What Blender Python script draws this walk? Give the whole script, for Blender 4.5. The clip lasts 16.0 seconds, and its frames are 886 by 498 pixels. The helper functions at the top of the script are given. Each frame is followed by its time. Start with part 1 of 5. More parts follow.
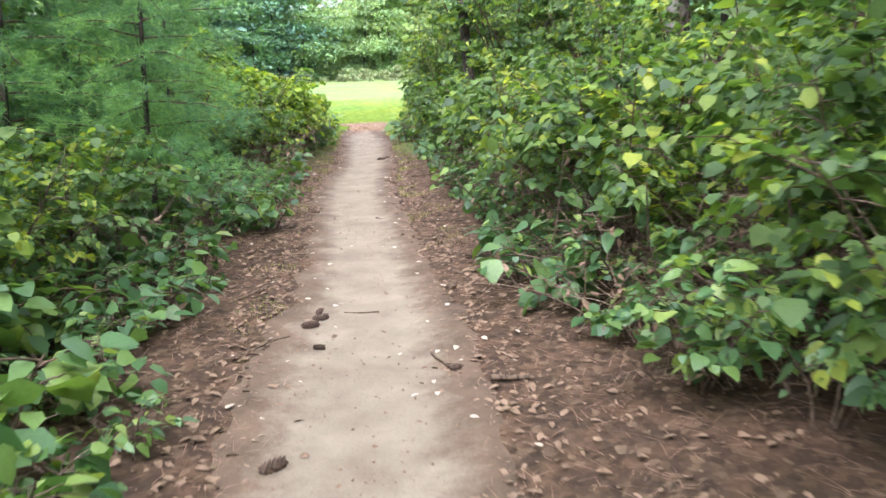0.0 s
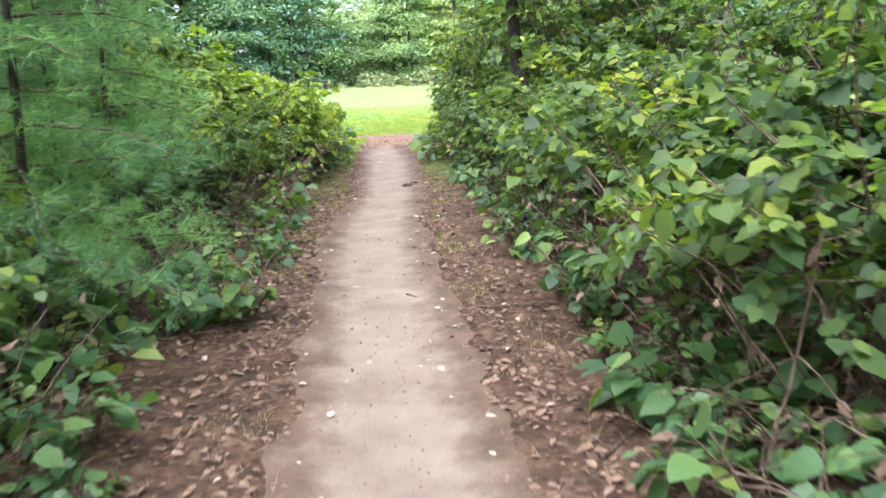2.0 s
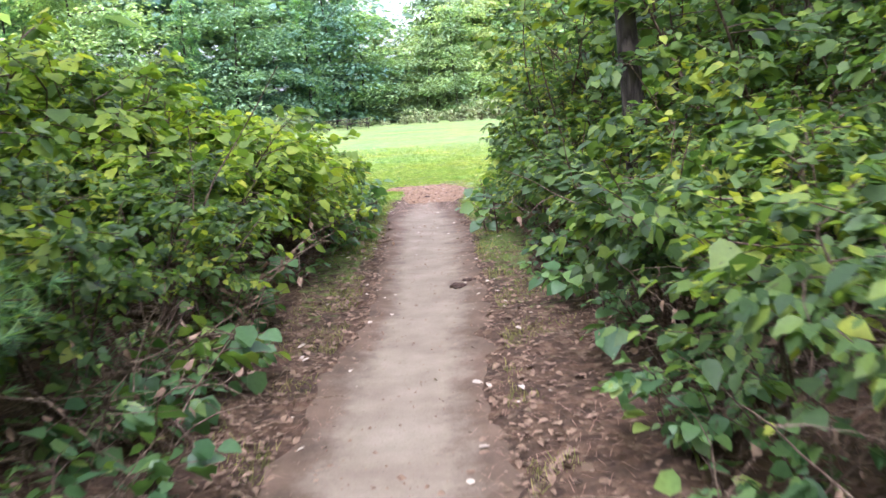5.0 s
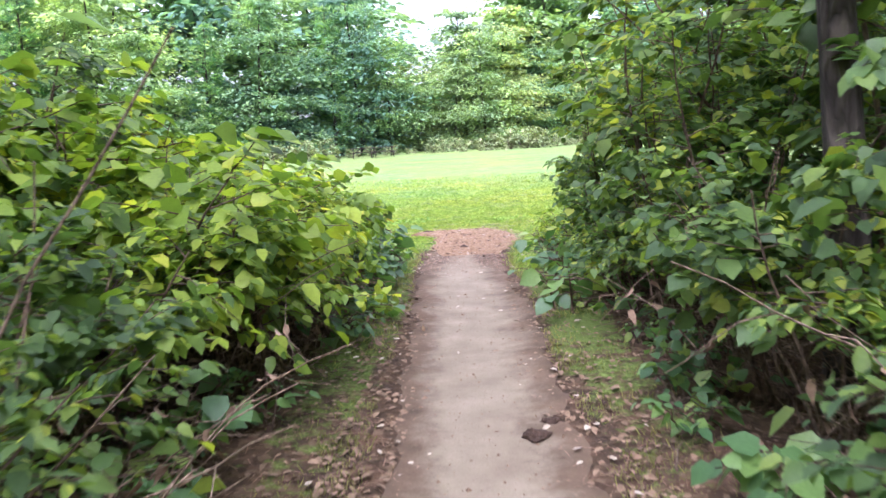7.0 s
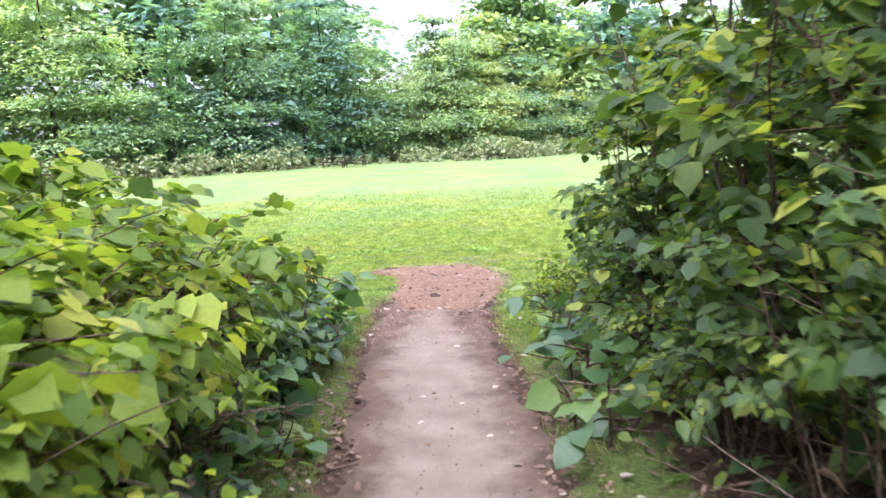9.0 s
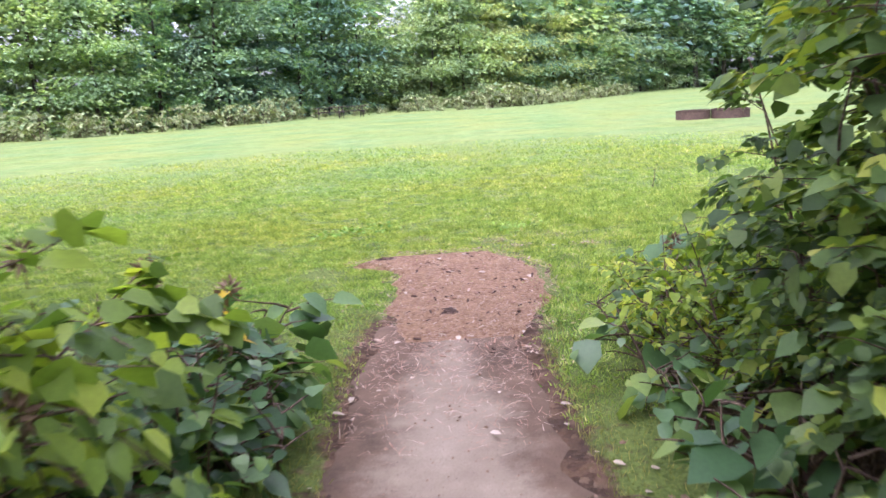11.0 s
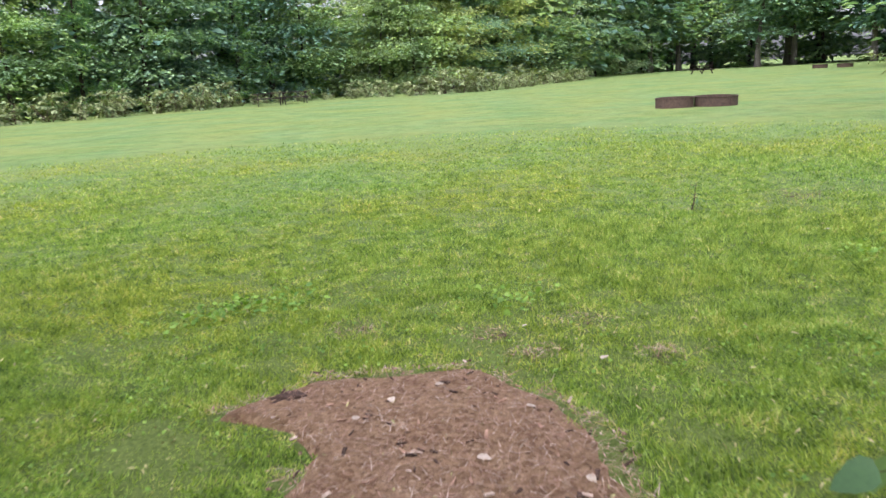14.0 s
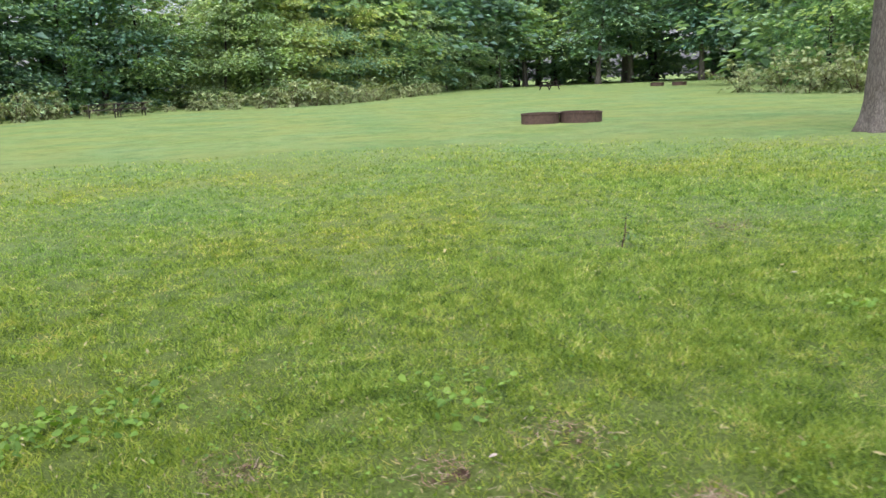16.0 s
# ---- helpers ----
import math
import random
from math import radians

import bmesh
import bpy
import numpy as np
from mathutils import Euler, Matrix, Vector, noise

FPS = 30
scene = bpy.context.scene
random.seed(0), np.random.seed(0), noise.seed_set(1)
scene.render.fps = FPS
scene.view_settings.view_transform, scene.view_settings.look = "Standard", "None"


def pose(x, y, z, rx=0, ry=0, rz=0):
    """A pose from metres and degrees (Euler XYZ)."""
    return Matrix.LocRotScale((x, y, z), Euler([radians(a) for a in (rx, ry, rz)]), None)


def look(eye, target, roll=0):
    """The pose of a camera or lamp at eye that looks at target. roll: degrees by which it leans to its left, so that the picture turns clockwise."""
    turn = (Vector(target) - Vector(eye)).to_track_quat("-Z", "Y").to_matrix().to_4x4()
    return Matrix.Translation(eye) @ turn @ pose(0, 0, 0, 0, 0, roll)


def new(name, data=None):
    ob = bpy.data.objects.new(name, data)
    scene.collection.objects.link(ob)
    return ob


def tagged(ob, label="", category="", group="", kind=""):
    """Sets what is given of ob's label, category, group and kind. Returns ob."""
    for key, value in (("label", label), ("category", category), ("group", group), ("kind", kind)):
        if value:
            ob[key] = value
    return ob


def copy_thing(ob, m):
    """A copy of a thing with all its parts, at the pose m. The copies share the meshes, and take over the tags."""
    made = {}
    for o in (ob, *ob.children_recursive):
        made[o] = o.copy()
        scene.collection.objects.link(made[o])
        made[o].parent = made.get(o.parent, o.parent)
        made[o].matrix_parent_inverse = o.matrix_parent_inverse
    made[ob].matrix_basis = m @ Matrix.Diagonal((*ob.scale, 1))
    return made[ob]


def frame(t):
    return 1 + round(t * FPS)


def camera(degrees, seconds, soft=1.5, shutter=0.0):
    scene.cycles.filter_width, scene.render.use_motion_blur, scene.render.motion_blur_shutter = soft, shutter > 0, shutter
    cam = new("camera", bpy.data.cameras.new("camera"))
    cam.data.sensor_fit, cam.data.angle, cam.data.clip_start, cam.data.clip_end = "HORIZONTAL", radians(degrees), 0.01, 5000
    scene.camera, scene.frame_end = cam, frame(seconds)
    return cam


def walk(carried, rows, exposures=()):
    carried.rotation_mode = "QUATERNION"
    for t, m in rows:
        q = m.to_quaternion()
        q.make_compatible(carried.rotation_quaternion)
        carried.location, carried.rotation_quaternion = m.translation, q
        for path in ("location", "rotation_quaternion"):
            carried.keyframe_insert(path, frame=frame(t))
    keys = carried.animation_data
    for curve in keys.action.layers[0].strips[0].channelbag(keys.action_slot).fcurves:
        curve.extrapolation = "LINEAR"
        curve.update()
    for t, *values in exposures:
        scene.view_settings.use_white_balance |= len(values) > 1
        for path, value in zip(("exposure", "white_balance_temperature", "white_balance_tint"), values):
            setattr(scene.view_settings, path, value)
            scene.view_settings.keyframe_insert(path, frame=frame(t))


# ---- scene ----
cam = camera(58.34, 16.0, soft=1.5, shutter=0.5)
PATH = [
    (0.0, 0.000, 0.000, 1.412, -5.08, -13.05, -2.25),
    (0.5, -0.032, 0.658, 1.400, -4.46, -14.72, -2.95),
    (1.0, -0.090, 1.351, 1.371, -3.54, -16.10, -3.06),
    (1.5, -0.059, 2.018, 1.357, -3.52, -14.36, -2.35),
    (2.0, -0.037, 2.685, 1.385, -3.71, -12.63, -2.38),
    (2.5, -0.067, 3.244, 1.339, -4.98, -12.22, -2.46),
    (2.7, -0.076, 3.485, 1.380, -4.03, -7.90, -2.36),
    (3.0, -0.103, 3.889, 1.388, -2.11, -8.78, -2.22),
    (3.5, -0.105, 4.522, 1.379, -2.10, -10.33, -2.93),
    (3.7, -0.090, 4.774, 1.370, -1.72, -9.78, -3.01),
    (5.8, 0.091, 7.667, 1.384, 0.01, -11.04, -3.57),
    (6.0, 0.081, 7.933, 1.383, 0.26, -11.31, -3.40),
    (6.5, -0.079, 8.604, 1.381, 1.08, -8.21, -3.48),
    (7.0, -0.114, 9.176, 1.367, 1.17, -7.93, -3.07),
    (7.5, -0.091, 9.798, 1.373, 0.88, -7.47, -2.59),
    (8.0, -0.051, 10.413, 1.374, -0.99, -8.08, -1.99),
    (8.5, -0.039, 11.049, 1.370, -1.27, -8.67, -1.65),
    (8.7, -0.038, 11.288, 1.398, -1.02, -7.27, -2.11),
    (10.8, -0.112, 13.753, 1.402, -0.06, -10.52, -3.23),
    (11.0, -0.098, 13.999, 1.383, -0.34, -11.00, -3.34),
    (11.5, -0.034, 14.602, 1.374, -0.67, -12.32, -3.36),
    (12.0, 0.001, 15.207, 1.392, -0.60, -11.44, -3.56),
    (12.5, 0.000, 15.754, 1.378, -2.62, -11.88, -3.60),
    (13.0, -0.027, 16.313, 1.388, -2.79, -12.51, -3.49),
    (13.5, -0.106, 16.818, 1.365, -3.05, -13.66, -3.60),
    (14.0, -0.055, 17.306, 1.369, -3.87, -12.23, -3.22),
    (14.5, -0.094, 17.728, 1.364, -6.08, -12.66, -2.96),
    (15.0, -0.120, 18.117, 1.369, -12.21, -13.25, -2.49),
    (15.5, -0.085, 18.505, 1.378, -14.56, -11.27, -2.11),
    (16.0, -0.190, 18.811, 1.366, -14.78, -11.81, -2.38),
]
walk(cam, [(t, pose(x, y, z, 90, 0, yaw) @ pose(0, 0, 0, pitch, 0, 0) @ pose(0, 0, 0, 0, 0, roll)) for t, x, y, z, yaw, pitch, roll in PATH],
     exposures=[(0.0, 2.55, 5650, 19), (1.5, 2.58, 5650, 20), (2.5, 2.5, 5600, 23), (3.5, 2.3, 5550, 25), (6.0, 2.36, 5500, 27), (8.5, 2.36, 5500, 30), (11.0, 2.0, 5600, 37), (12.5, 1.58, 5750, 29), (14.5, 1.32, 5900, 21), (16.0, 1.22, 5950, 19)])

# ---------------------------------------------------------------- light
world = bpy.data.worlds.new("overcast_sky")
world.use_nodes = True
scene.world = world
wn, wl = world.node_tree.nodes, world.node_tree.links
sky = wn.new("ShaderNodeTexSky")
sky.sky_type, sky.sun_disc = "NISHITA", False
sky.sun_elevation, sky.sun_rotation = radians(62), radians(205)
sky.air_density, sky.dust_density = 1.0, 4.0
veil = wn.new("ShaderNodeHueSaturation")
veil.inputs["Saturation"].default_value = 0.22
wl.new(sky.outputs[0], veil.inputs["Color"])
wl.new(veil.outputs[0], wn["Background"].inputs[0])
wn["Background"].inputs[1].default_value = 0.15
sun_data = bpy.data.lights.new("sun", "SUN")
sun_data.energy, sun_data.angle, sun_data.color = 0.9, radians(60), (1.0, 0.97, 0.92)
sun = new("sun", sun_data)
sun.matrix_world = look((14 * math.sin(radians(205)), 14 * math.cos(radians(205)), 26.3), (0, 0, 0))

# ---------------------------------------------------------------- materials


def shader(name, rough=0.8, spec=0.3):
    m = bpy.data.materials.new(name)
    m.use_nodes = True
    n, l = m.node_tree.nodes, m.node_tree.links
    b = n["Principled BSDF"]
    b.inputs["Roughness"].default_value = rough
    b.inputs["Specular IOR Level"].default_value = spec
    return m, n, l, b


def noise_tex(n, l, scale, detail=6.0, rough=0.6, coords=None):
    t = n.new("ShaderNodeTexNoise")
    t.inputs["Scale"].default_value, t.inputs["Detail"].default_value, t.inputs["Roughness"].default_value = scale, detail, rough
    if coords is not None:
        l.new(coords, t.inputs["Vector"])
    return t


def ramp(n, l, fac, stops):
    r = n.new("ShaderNodeValToRGB")
    e = r.color_ramp.elements
    while len(e) < len(stops):
        e.new(0.5)
    for k, (p, c) in enumerate(stops):
        e[k].position, e[k].color = p, (*c, 1.0)
    l.new(fac, r.inputs[0])
    return r


def mix(n, l, fac, a, b, kind="MIX"):
    x = n.new("ShaderNodeMix")
    x.data_type, x.blend_type = "RGBA", kind
    if isinstance(fac, float):
        x.inputs[0].default_value = fac
    else:
        l.new(fac, x.inputs[0])
    for k, v in ((6, a), (7, b)):
        if isinstance(v, tuple):
            x.inputs[k].default_value = (*v, 1.0)
        else:
            l.new(v, x.inputs[k])
    return x.outputs[2]


def bump(n, l, b, height, strength, dist=0.02):
    u = n.new("ShaderNodeBump")
    u.inputs["Strength"].default_value, u.inputs["Distance"].default_value = strength, dist
    l.new(height, u.inputs["Height"])
    l.new(u.outputs[0], b.inputs["Normal"])


def world_coords(n):
    return n.new("ShaderNodeNewGeometry").outputs["Position"]


def zone_tint(n, l, col, p):
    """Broad patches of bluish, plain and yellowed sward, as different grasses give."""
    wide = noise_tex(n, l, 0.3, 4.0, 0.6, p)
    tone = ramp(n, l, wide.outputs[0], [(0.32, (0.84, 0.98, 1.12)), (0.45, (0.95, 1.0, 1.02)), (0.56, (1.03, 1.0, 0.94)), (0.68, (1.14, 1.03, 0.88))])
    return mix(n, l, 1.0, col, tone.outputs[0], "MULTIPLY")


def leaf_material(name, stops, rough=0.42, spec=0.45, through_light=0.35, patch=0.5, single=1.0, grain=0.9, hues=False, zones=False):
    """Thin living leaf: a colour of its own for each leaf, broad patches over the plant, light coming through."""
    m, n, l, b = shader(name, rough, spec)
    g = n.new("ShaderNodeNewGeometry")
    oi = n.new("ShaderNodeObjectInfo")
    big = noise_tex(n, l, grain, 2.0, 0.5, g.outputs["Position"])
    a = n.new("ShaderNodeMath")
    a.operation = "ADD"
    l.new(g.outputs["Random Per Island"], a.inputs[0])
    l.new(oi.outputs["Random"], a.inputs[1])
    f = n.new("ShaderNodeMath")
    f.operation = "FRACT"
    l.new(a.outputs[0], f.inputs[0])
    s = n.new("ShaderNodeMapRange")
    s.inputs[1].default_value, s.inputs[2].default_value, s.inputs[3].default_value, s.inputs[4].default_value = 0.35, 0.65, -patch * 0.4, patch * 0.4
    l.new(big.outputs[0], s.inputs[0])
    t = n.new("ShaderNodeMath")
    t.operation, t.use_clamp = "ADD", True
    own = n.new("ShaderNodeMapRange")
    own.inputs[3].default_value, own.inputs[4].default_value = 0.5 - 0.5 * single, 0.5 + 0.5 * single
    l.new(f.outputs[0], own.inputs[0])
    l.new(own.outputs[0], t.inputs[0])
    l.new(s.outputs[0], t.inputs[1])
    r = ramp(n, l, t.outputs[0], stops)
    fine = noise_tex(n, l, 60.0, 3.0, 0.6, g.outputs["Position"])
    col = mix(n, l, 0.25, r.outputs[0], fine.outputs[0], "OVERLAY")
    if hues:
        tone = ramp(n, l, oi.outputs["Random"], [(0.0, (0.62, 0.75, 0.92)), (0.35, (0.9, 0.95, 1.02)), (0.7, (1.12, 1.1, 0.8)), (1.0, (1.42, 1.25, 1.0))])
        col = mix(n, l, 1.0, col, tone.outputs[0], "MULTIPLY")
    if zones:
        col = zone_tint(n, l, col, g.outputs["Position"])
    l.new(col, b.inputs["Base Color"])
    tr = n.new("ShaderNodeBsdfTranslucent")
    warm = mix(n, l, 1.0, col, (1.25, 1.3, 0.5), "MULTIPLY")
    l.new(warm, tr.inputs[0])
    mx = n.new("ShaderNodeMixShader")
    mx.inputs[0].default_value = through_light
    l.new(b.outputs[0], mx.inputs[1])
    l.new(tr.outputs[0], mx.inputs[2])
    l.new(mx.outputs[0], n["Material Output"].inputs[0])
    return m


def bark_material(name, dark, light, scale=14.0, stretch=0.25, strength=0.9):
    m, n, l, b = shader(name, 0.9, 0.2)
    tc = n.new("ShaderNodeTexCoord")
    mp = n.new("ShaderNodeMapping")
    mp.inputs["Scale"].default_value = (1.0, 1.0, stretch)
    l.new(tc.outputs["Object"], mp.inputs[0])
    v = n.new("ShaderNodeTexVoronoi")
    v.feature = "DISTANCE_TO_EDGE"
    v.inputs["Scale"].default_value = scale
    wob = noise_tex(n, l, 8.0, 4.0, 0.6, mp.outputs[0])
    l.new(mix(n, l, 0.12, mp.outputs[0], wob.outputs["Color"]), v.inputs["Vector"])
    fine = noise_tex(n, l, 60.0, 6.0, 0.7, mp.outputs[0])
    h = mix(n, l, 0.35, ramp(n, l, v.outputs[0], [(0.0, (0, 0, 0)), (0.25, (1, 1, 1))]).outputs[0], fine.outputs[0])
    r = ramp(n, l, h, [(0.1, dark), (0.75, light)])
    blot = noise_tex(n, l, 2.2, 3.0, 0.5, tc.outputs["Object"])
    l.new(mix(n, l, blot.outputs[0], r.outputs[0], light, "SOFT_LIGHT"), b.inputs["Base Color"])
    bump(n, l, b, h, strength, 0.03)
    return m


def plain_material(name, stops, scale=20.0, rough=0.85, spec=0.25, rel=0.4, dist=0.01):
    m, n, l, b = shader(name, rough, spec)
    p = world_coords(n)
    a = noise_tex(n, l, scale, 8.0, 0.65, p)
    c = noise_tex(n, l, scale / 9, 3.0, 0.5, p)
    r = ramp(n, l, a.outputs[0], stops)
    oi = n.new("ShaderNodeNewGeometry")
    r2 = ramp(n, l, oi.outputs["Random Per Island"], [(0, (0.55, 0.55, 0.55)), (1, (1.0, 1.0, 1.0))])
    col = mix(n, l, 0.5, mix(n, l, 0.35, r.outputs[0], c.outputs[0], "SOFT_LIGHT"), r2.outputs[0], "MULTIPLY")
    l.new(col, b.inputs["Base Color"])
    bump(n, l, b, a.outputs[0], rel, dist)
    return m


HEDGE = leaf_material("hedge_leaf", [(0.0, (0.055, 0.10, 0.04)), (0.45, (0.095, 0.165, 0.05)), (0.75, (0.145, 0.22, 0.055)), (0.93, (0.22, 0.30, 0.05)), (1.0, (0.34, 0.38, 0.055))], 0.5, 0.35, through_light=0.52)
# Yellow-green leaf, its colour brightened for the open-sky light by the meadow.
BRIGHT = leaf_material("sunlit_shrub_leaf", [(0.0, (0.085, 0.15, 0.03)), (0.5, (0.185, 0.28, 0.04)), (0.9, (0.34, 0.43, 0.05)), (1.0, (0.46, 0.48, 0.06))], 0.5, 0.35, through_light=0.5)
HERB = leaf_material("herb_leaf", [(0.0, (0.05, 0.115, 0.042)), (0.6, (0.10, 0.19, 0.065)), (0.9, (0.17, 0.27, 0.07)), (1.0, (0.25, 0.33, 0.08))], through_light=0.4)
# Distance haze is put into both tree leaf colours as a pale bluish cast.
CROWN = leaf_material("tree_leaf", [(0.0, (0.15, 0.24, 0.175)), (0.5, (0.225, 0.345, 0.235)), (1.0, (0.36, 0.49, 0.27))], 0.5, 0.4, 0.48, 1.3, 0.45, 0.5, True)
PALE = leaf_material("pale_hazed_tree_leaf", [(0.0, (0.18, 0.25, 0.15)), (0.5, (0.28, 0.37, 0.20)), (1.0, (0.45, 0.53, 0.27))], 0.5, 0.4, 0.45, 1.2, 0.45, 0.5, True)
WEED = leaf_material("weed_leaf", [(0.0, (0.14, 0.185, 0.085)), (0.5, (0.23, 0.28, 0.125)), (1.0, (0.33, 0.37, 0.175))], 0.6, 0.3, 0.25, 0.8)
CLOVER = leaf_material("clover_leaf", [(0.0, (0.10, 0.20, 0.03)), (0.6, (0.19, 0.33, 0.05)), (1.0, (0.28, 0.42, 0.08))], 0.5, 0.3, 0.4, 0.6)
NEEDLE = leaf_material("pine_needle", [(0.0, (0.09, 0.19, 0.11)), (0.5, (0.155, 0.29, 0.145)), (1.0, (0.31, 0.50, 0.18))], 0.45, 0.4, 0.5, 0.9)
BLADE = leaf_material("grass_blade", [(0.0, (0.05, 0.095, 0.014)), (0.3, (0.165, 0.255, 0.043)), (0.7, (0.315, 0.42, 0.078)), (0.9, (0.43, 0.49, 0.115)), (1.0, (0.60, 0.53, 0.24))], 0.5, 0.3, 0.45, 0.5, 0.8, 5.0, zones=True)
VERGE = leaf_material("verge_blade", [(0.0, (0.10, 0.11, 0.035)), (0.5, (0.20, 0.22, 0.06)), (1.0, (0.36, 0.33, 0.13))], 0.6, 0.2, 0.4, 0.6)
YELLOWED = leaf_material("yellowed_leaf", [(0.0, (0.50, 0.34, 0.03)), (1.0, (0.72, 0.55, 0.04))], 0.5, 0.3, 0.4, 0.4)
TWIG = bark_material("twig_bark", (0.07, 0.05, 0.038), (0.20, 0.15, 0.11), 30.0, 0.3, 0.4)
DRY = bark_material("dry_cane", (0.12, 0.085, 0.06), (0.30, 0.235, 0.18), 30.0, 0.3, 0.4)
BARK = bark_material("tree_bark", (0.03, 0.025, 0.021), (0.12, 0.10, 0.085), 12.0, 0.22, 1.0)
OLD_BARK = bark_material("old_pine_bark", (0.105, 0.095, 0.082), (0.22, 0.20, 0.175), 30.0, 0.22, 0.8)
STRAW = plain_material("dry_straw", [(0.3, (0.30, 0.27, 0.11)), (0.7, (0.46, 0.42, 0.20))], 40.0, 0.8, 0.15)
DEAD = plain_material("dead_leaf", [(0.3, (0.12, 0.07, 0.042)), (0.7, (0.30, 0.20, 0.13))], 25.0, 0.75, 0.3)
PALEDEAD = plain_material("pale_dead_leaf", [(0.3, (0.32, 0.25, 0.19)), (0.7, (0.54, 0.45, 0.36))], 25.0, 0.7, 0.3)
CHIP = plain_material("wood_chip", [(0.3, (0.20, 0.105, 0.07)), (0.7, (0.42, 0.27, 0.19))], 40.0, 0.85, 0.2)
PALECHIP = plain_material("pale_wood_chip", [(0.3, (0.34, 0.24, 0.18)), (0.7, (0.58, 0.46, 0.37))], 40.0, 0.85, 0.2)
CONE = plain_material("cone_scale", [(0.3, (0.05, 0.032, 0.024)), (0.7, (0.14, 0.09, 0.065))], 60.0, 0.8, 0.25)
CLOD = plain_material("dark_soil", [(0.3, (0.035, 0.022, 0.017)), (0.7, (0.12, 0.075, 0.055))], 45.0, 0.95, 0.15, 0.9, 0.02)
RUST = plain_material("rusty_steel", [(0.3, (0.05, 0.034, 0.026)), (0.7, (0.12, 0.075, 0.055))], 14.0, 0.8, 0.3)
PLANK = bark_material("weathered_plank", (0.03, 0.025, 0.021), (0.085, 0.07, 0.058), 25.0, 0.2, 0.4)


def sand_material():
    m, n, l, b = shader("trodden_sand", 0.95, 0.15)
    p = world_coords(n)
    at = n.new("ShaderNodeAttribute")
    at.attribute_name = "wear"
    fine = noise_tex(n, l, 90.0, 8.0, 0.7, p)
    mid = noise_tex(n, l, 3.2, 8.0, 0.6, p)
    sand = ramp(n, l, mid.outputs[0], [(0.3, (0.17, 0.13, 0.094)), (0.55, (0.22, 0.177, 0.13)), (0.75, (0.265, 0.218, 0.165))])
    soil = ramp(n, l, mid.outputs[0], [(0.3, (0.068, 0.047, 0.032)), (0.7, (0.155, 0.104, 0.07))])
    brk = n.new("ShaderNodeMath")
    brk.operation = "ADD"
    l.new(at.outputs["Fac"], brk.inputs[0])
    sc = n.new("ShaderNodeMapRange")
    sc.inputs[1].default_value, sc.inputs[2].default_value, sc.inputs[3].default_value, sc.inputs[4].default_value = 0.3, 0.7, -0.3, 0.3
    l.new(noise_tex(n, l, 4.5, 10.0, 0.75, p).outputs[0], sc.inputs[0])
    l.new(sc.outputs[0], brk.inputs[1])
    k = ramp(n, l, brk.outputs[0], [(0.25, (0, 0, 0)), (0.8, (1, 1, 1))])
    col = mix(n, l, k.outputs[0], soil.outputs[0], sand.outputs[0])
    col = mix(n, l, 0.4, col, fine.outputs[0], "SOFT_LIGHT")
    vo = n.new("ShaderNodeTexVoronoi")
    vo.inputs["Scale"].default_value = 38.0
    l.new(p, vo.inputs["Vector"])
    speck = ramp(n, l, vo.outputs["Distance"], [(0.05, (0.35, 0.3, 0.28)), (0.16, (1, 1, 1))])
    l.new(mix(n, l, 0.6, col, speck.outputs[0], "MULTIPLY"), b.inputs["Base Color"])
    bump(n, l, b, mix(n, l, 0.5, fine.outputs[0], mid.outputs[0]), 0.35, 0.012)
    return m


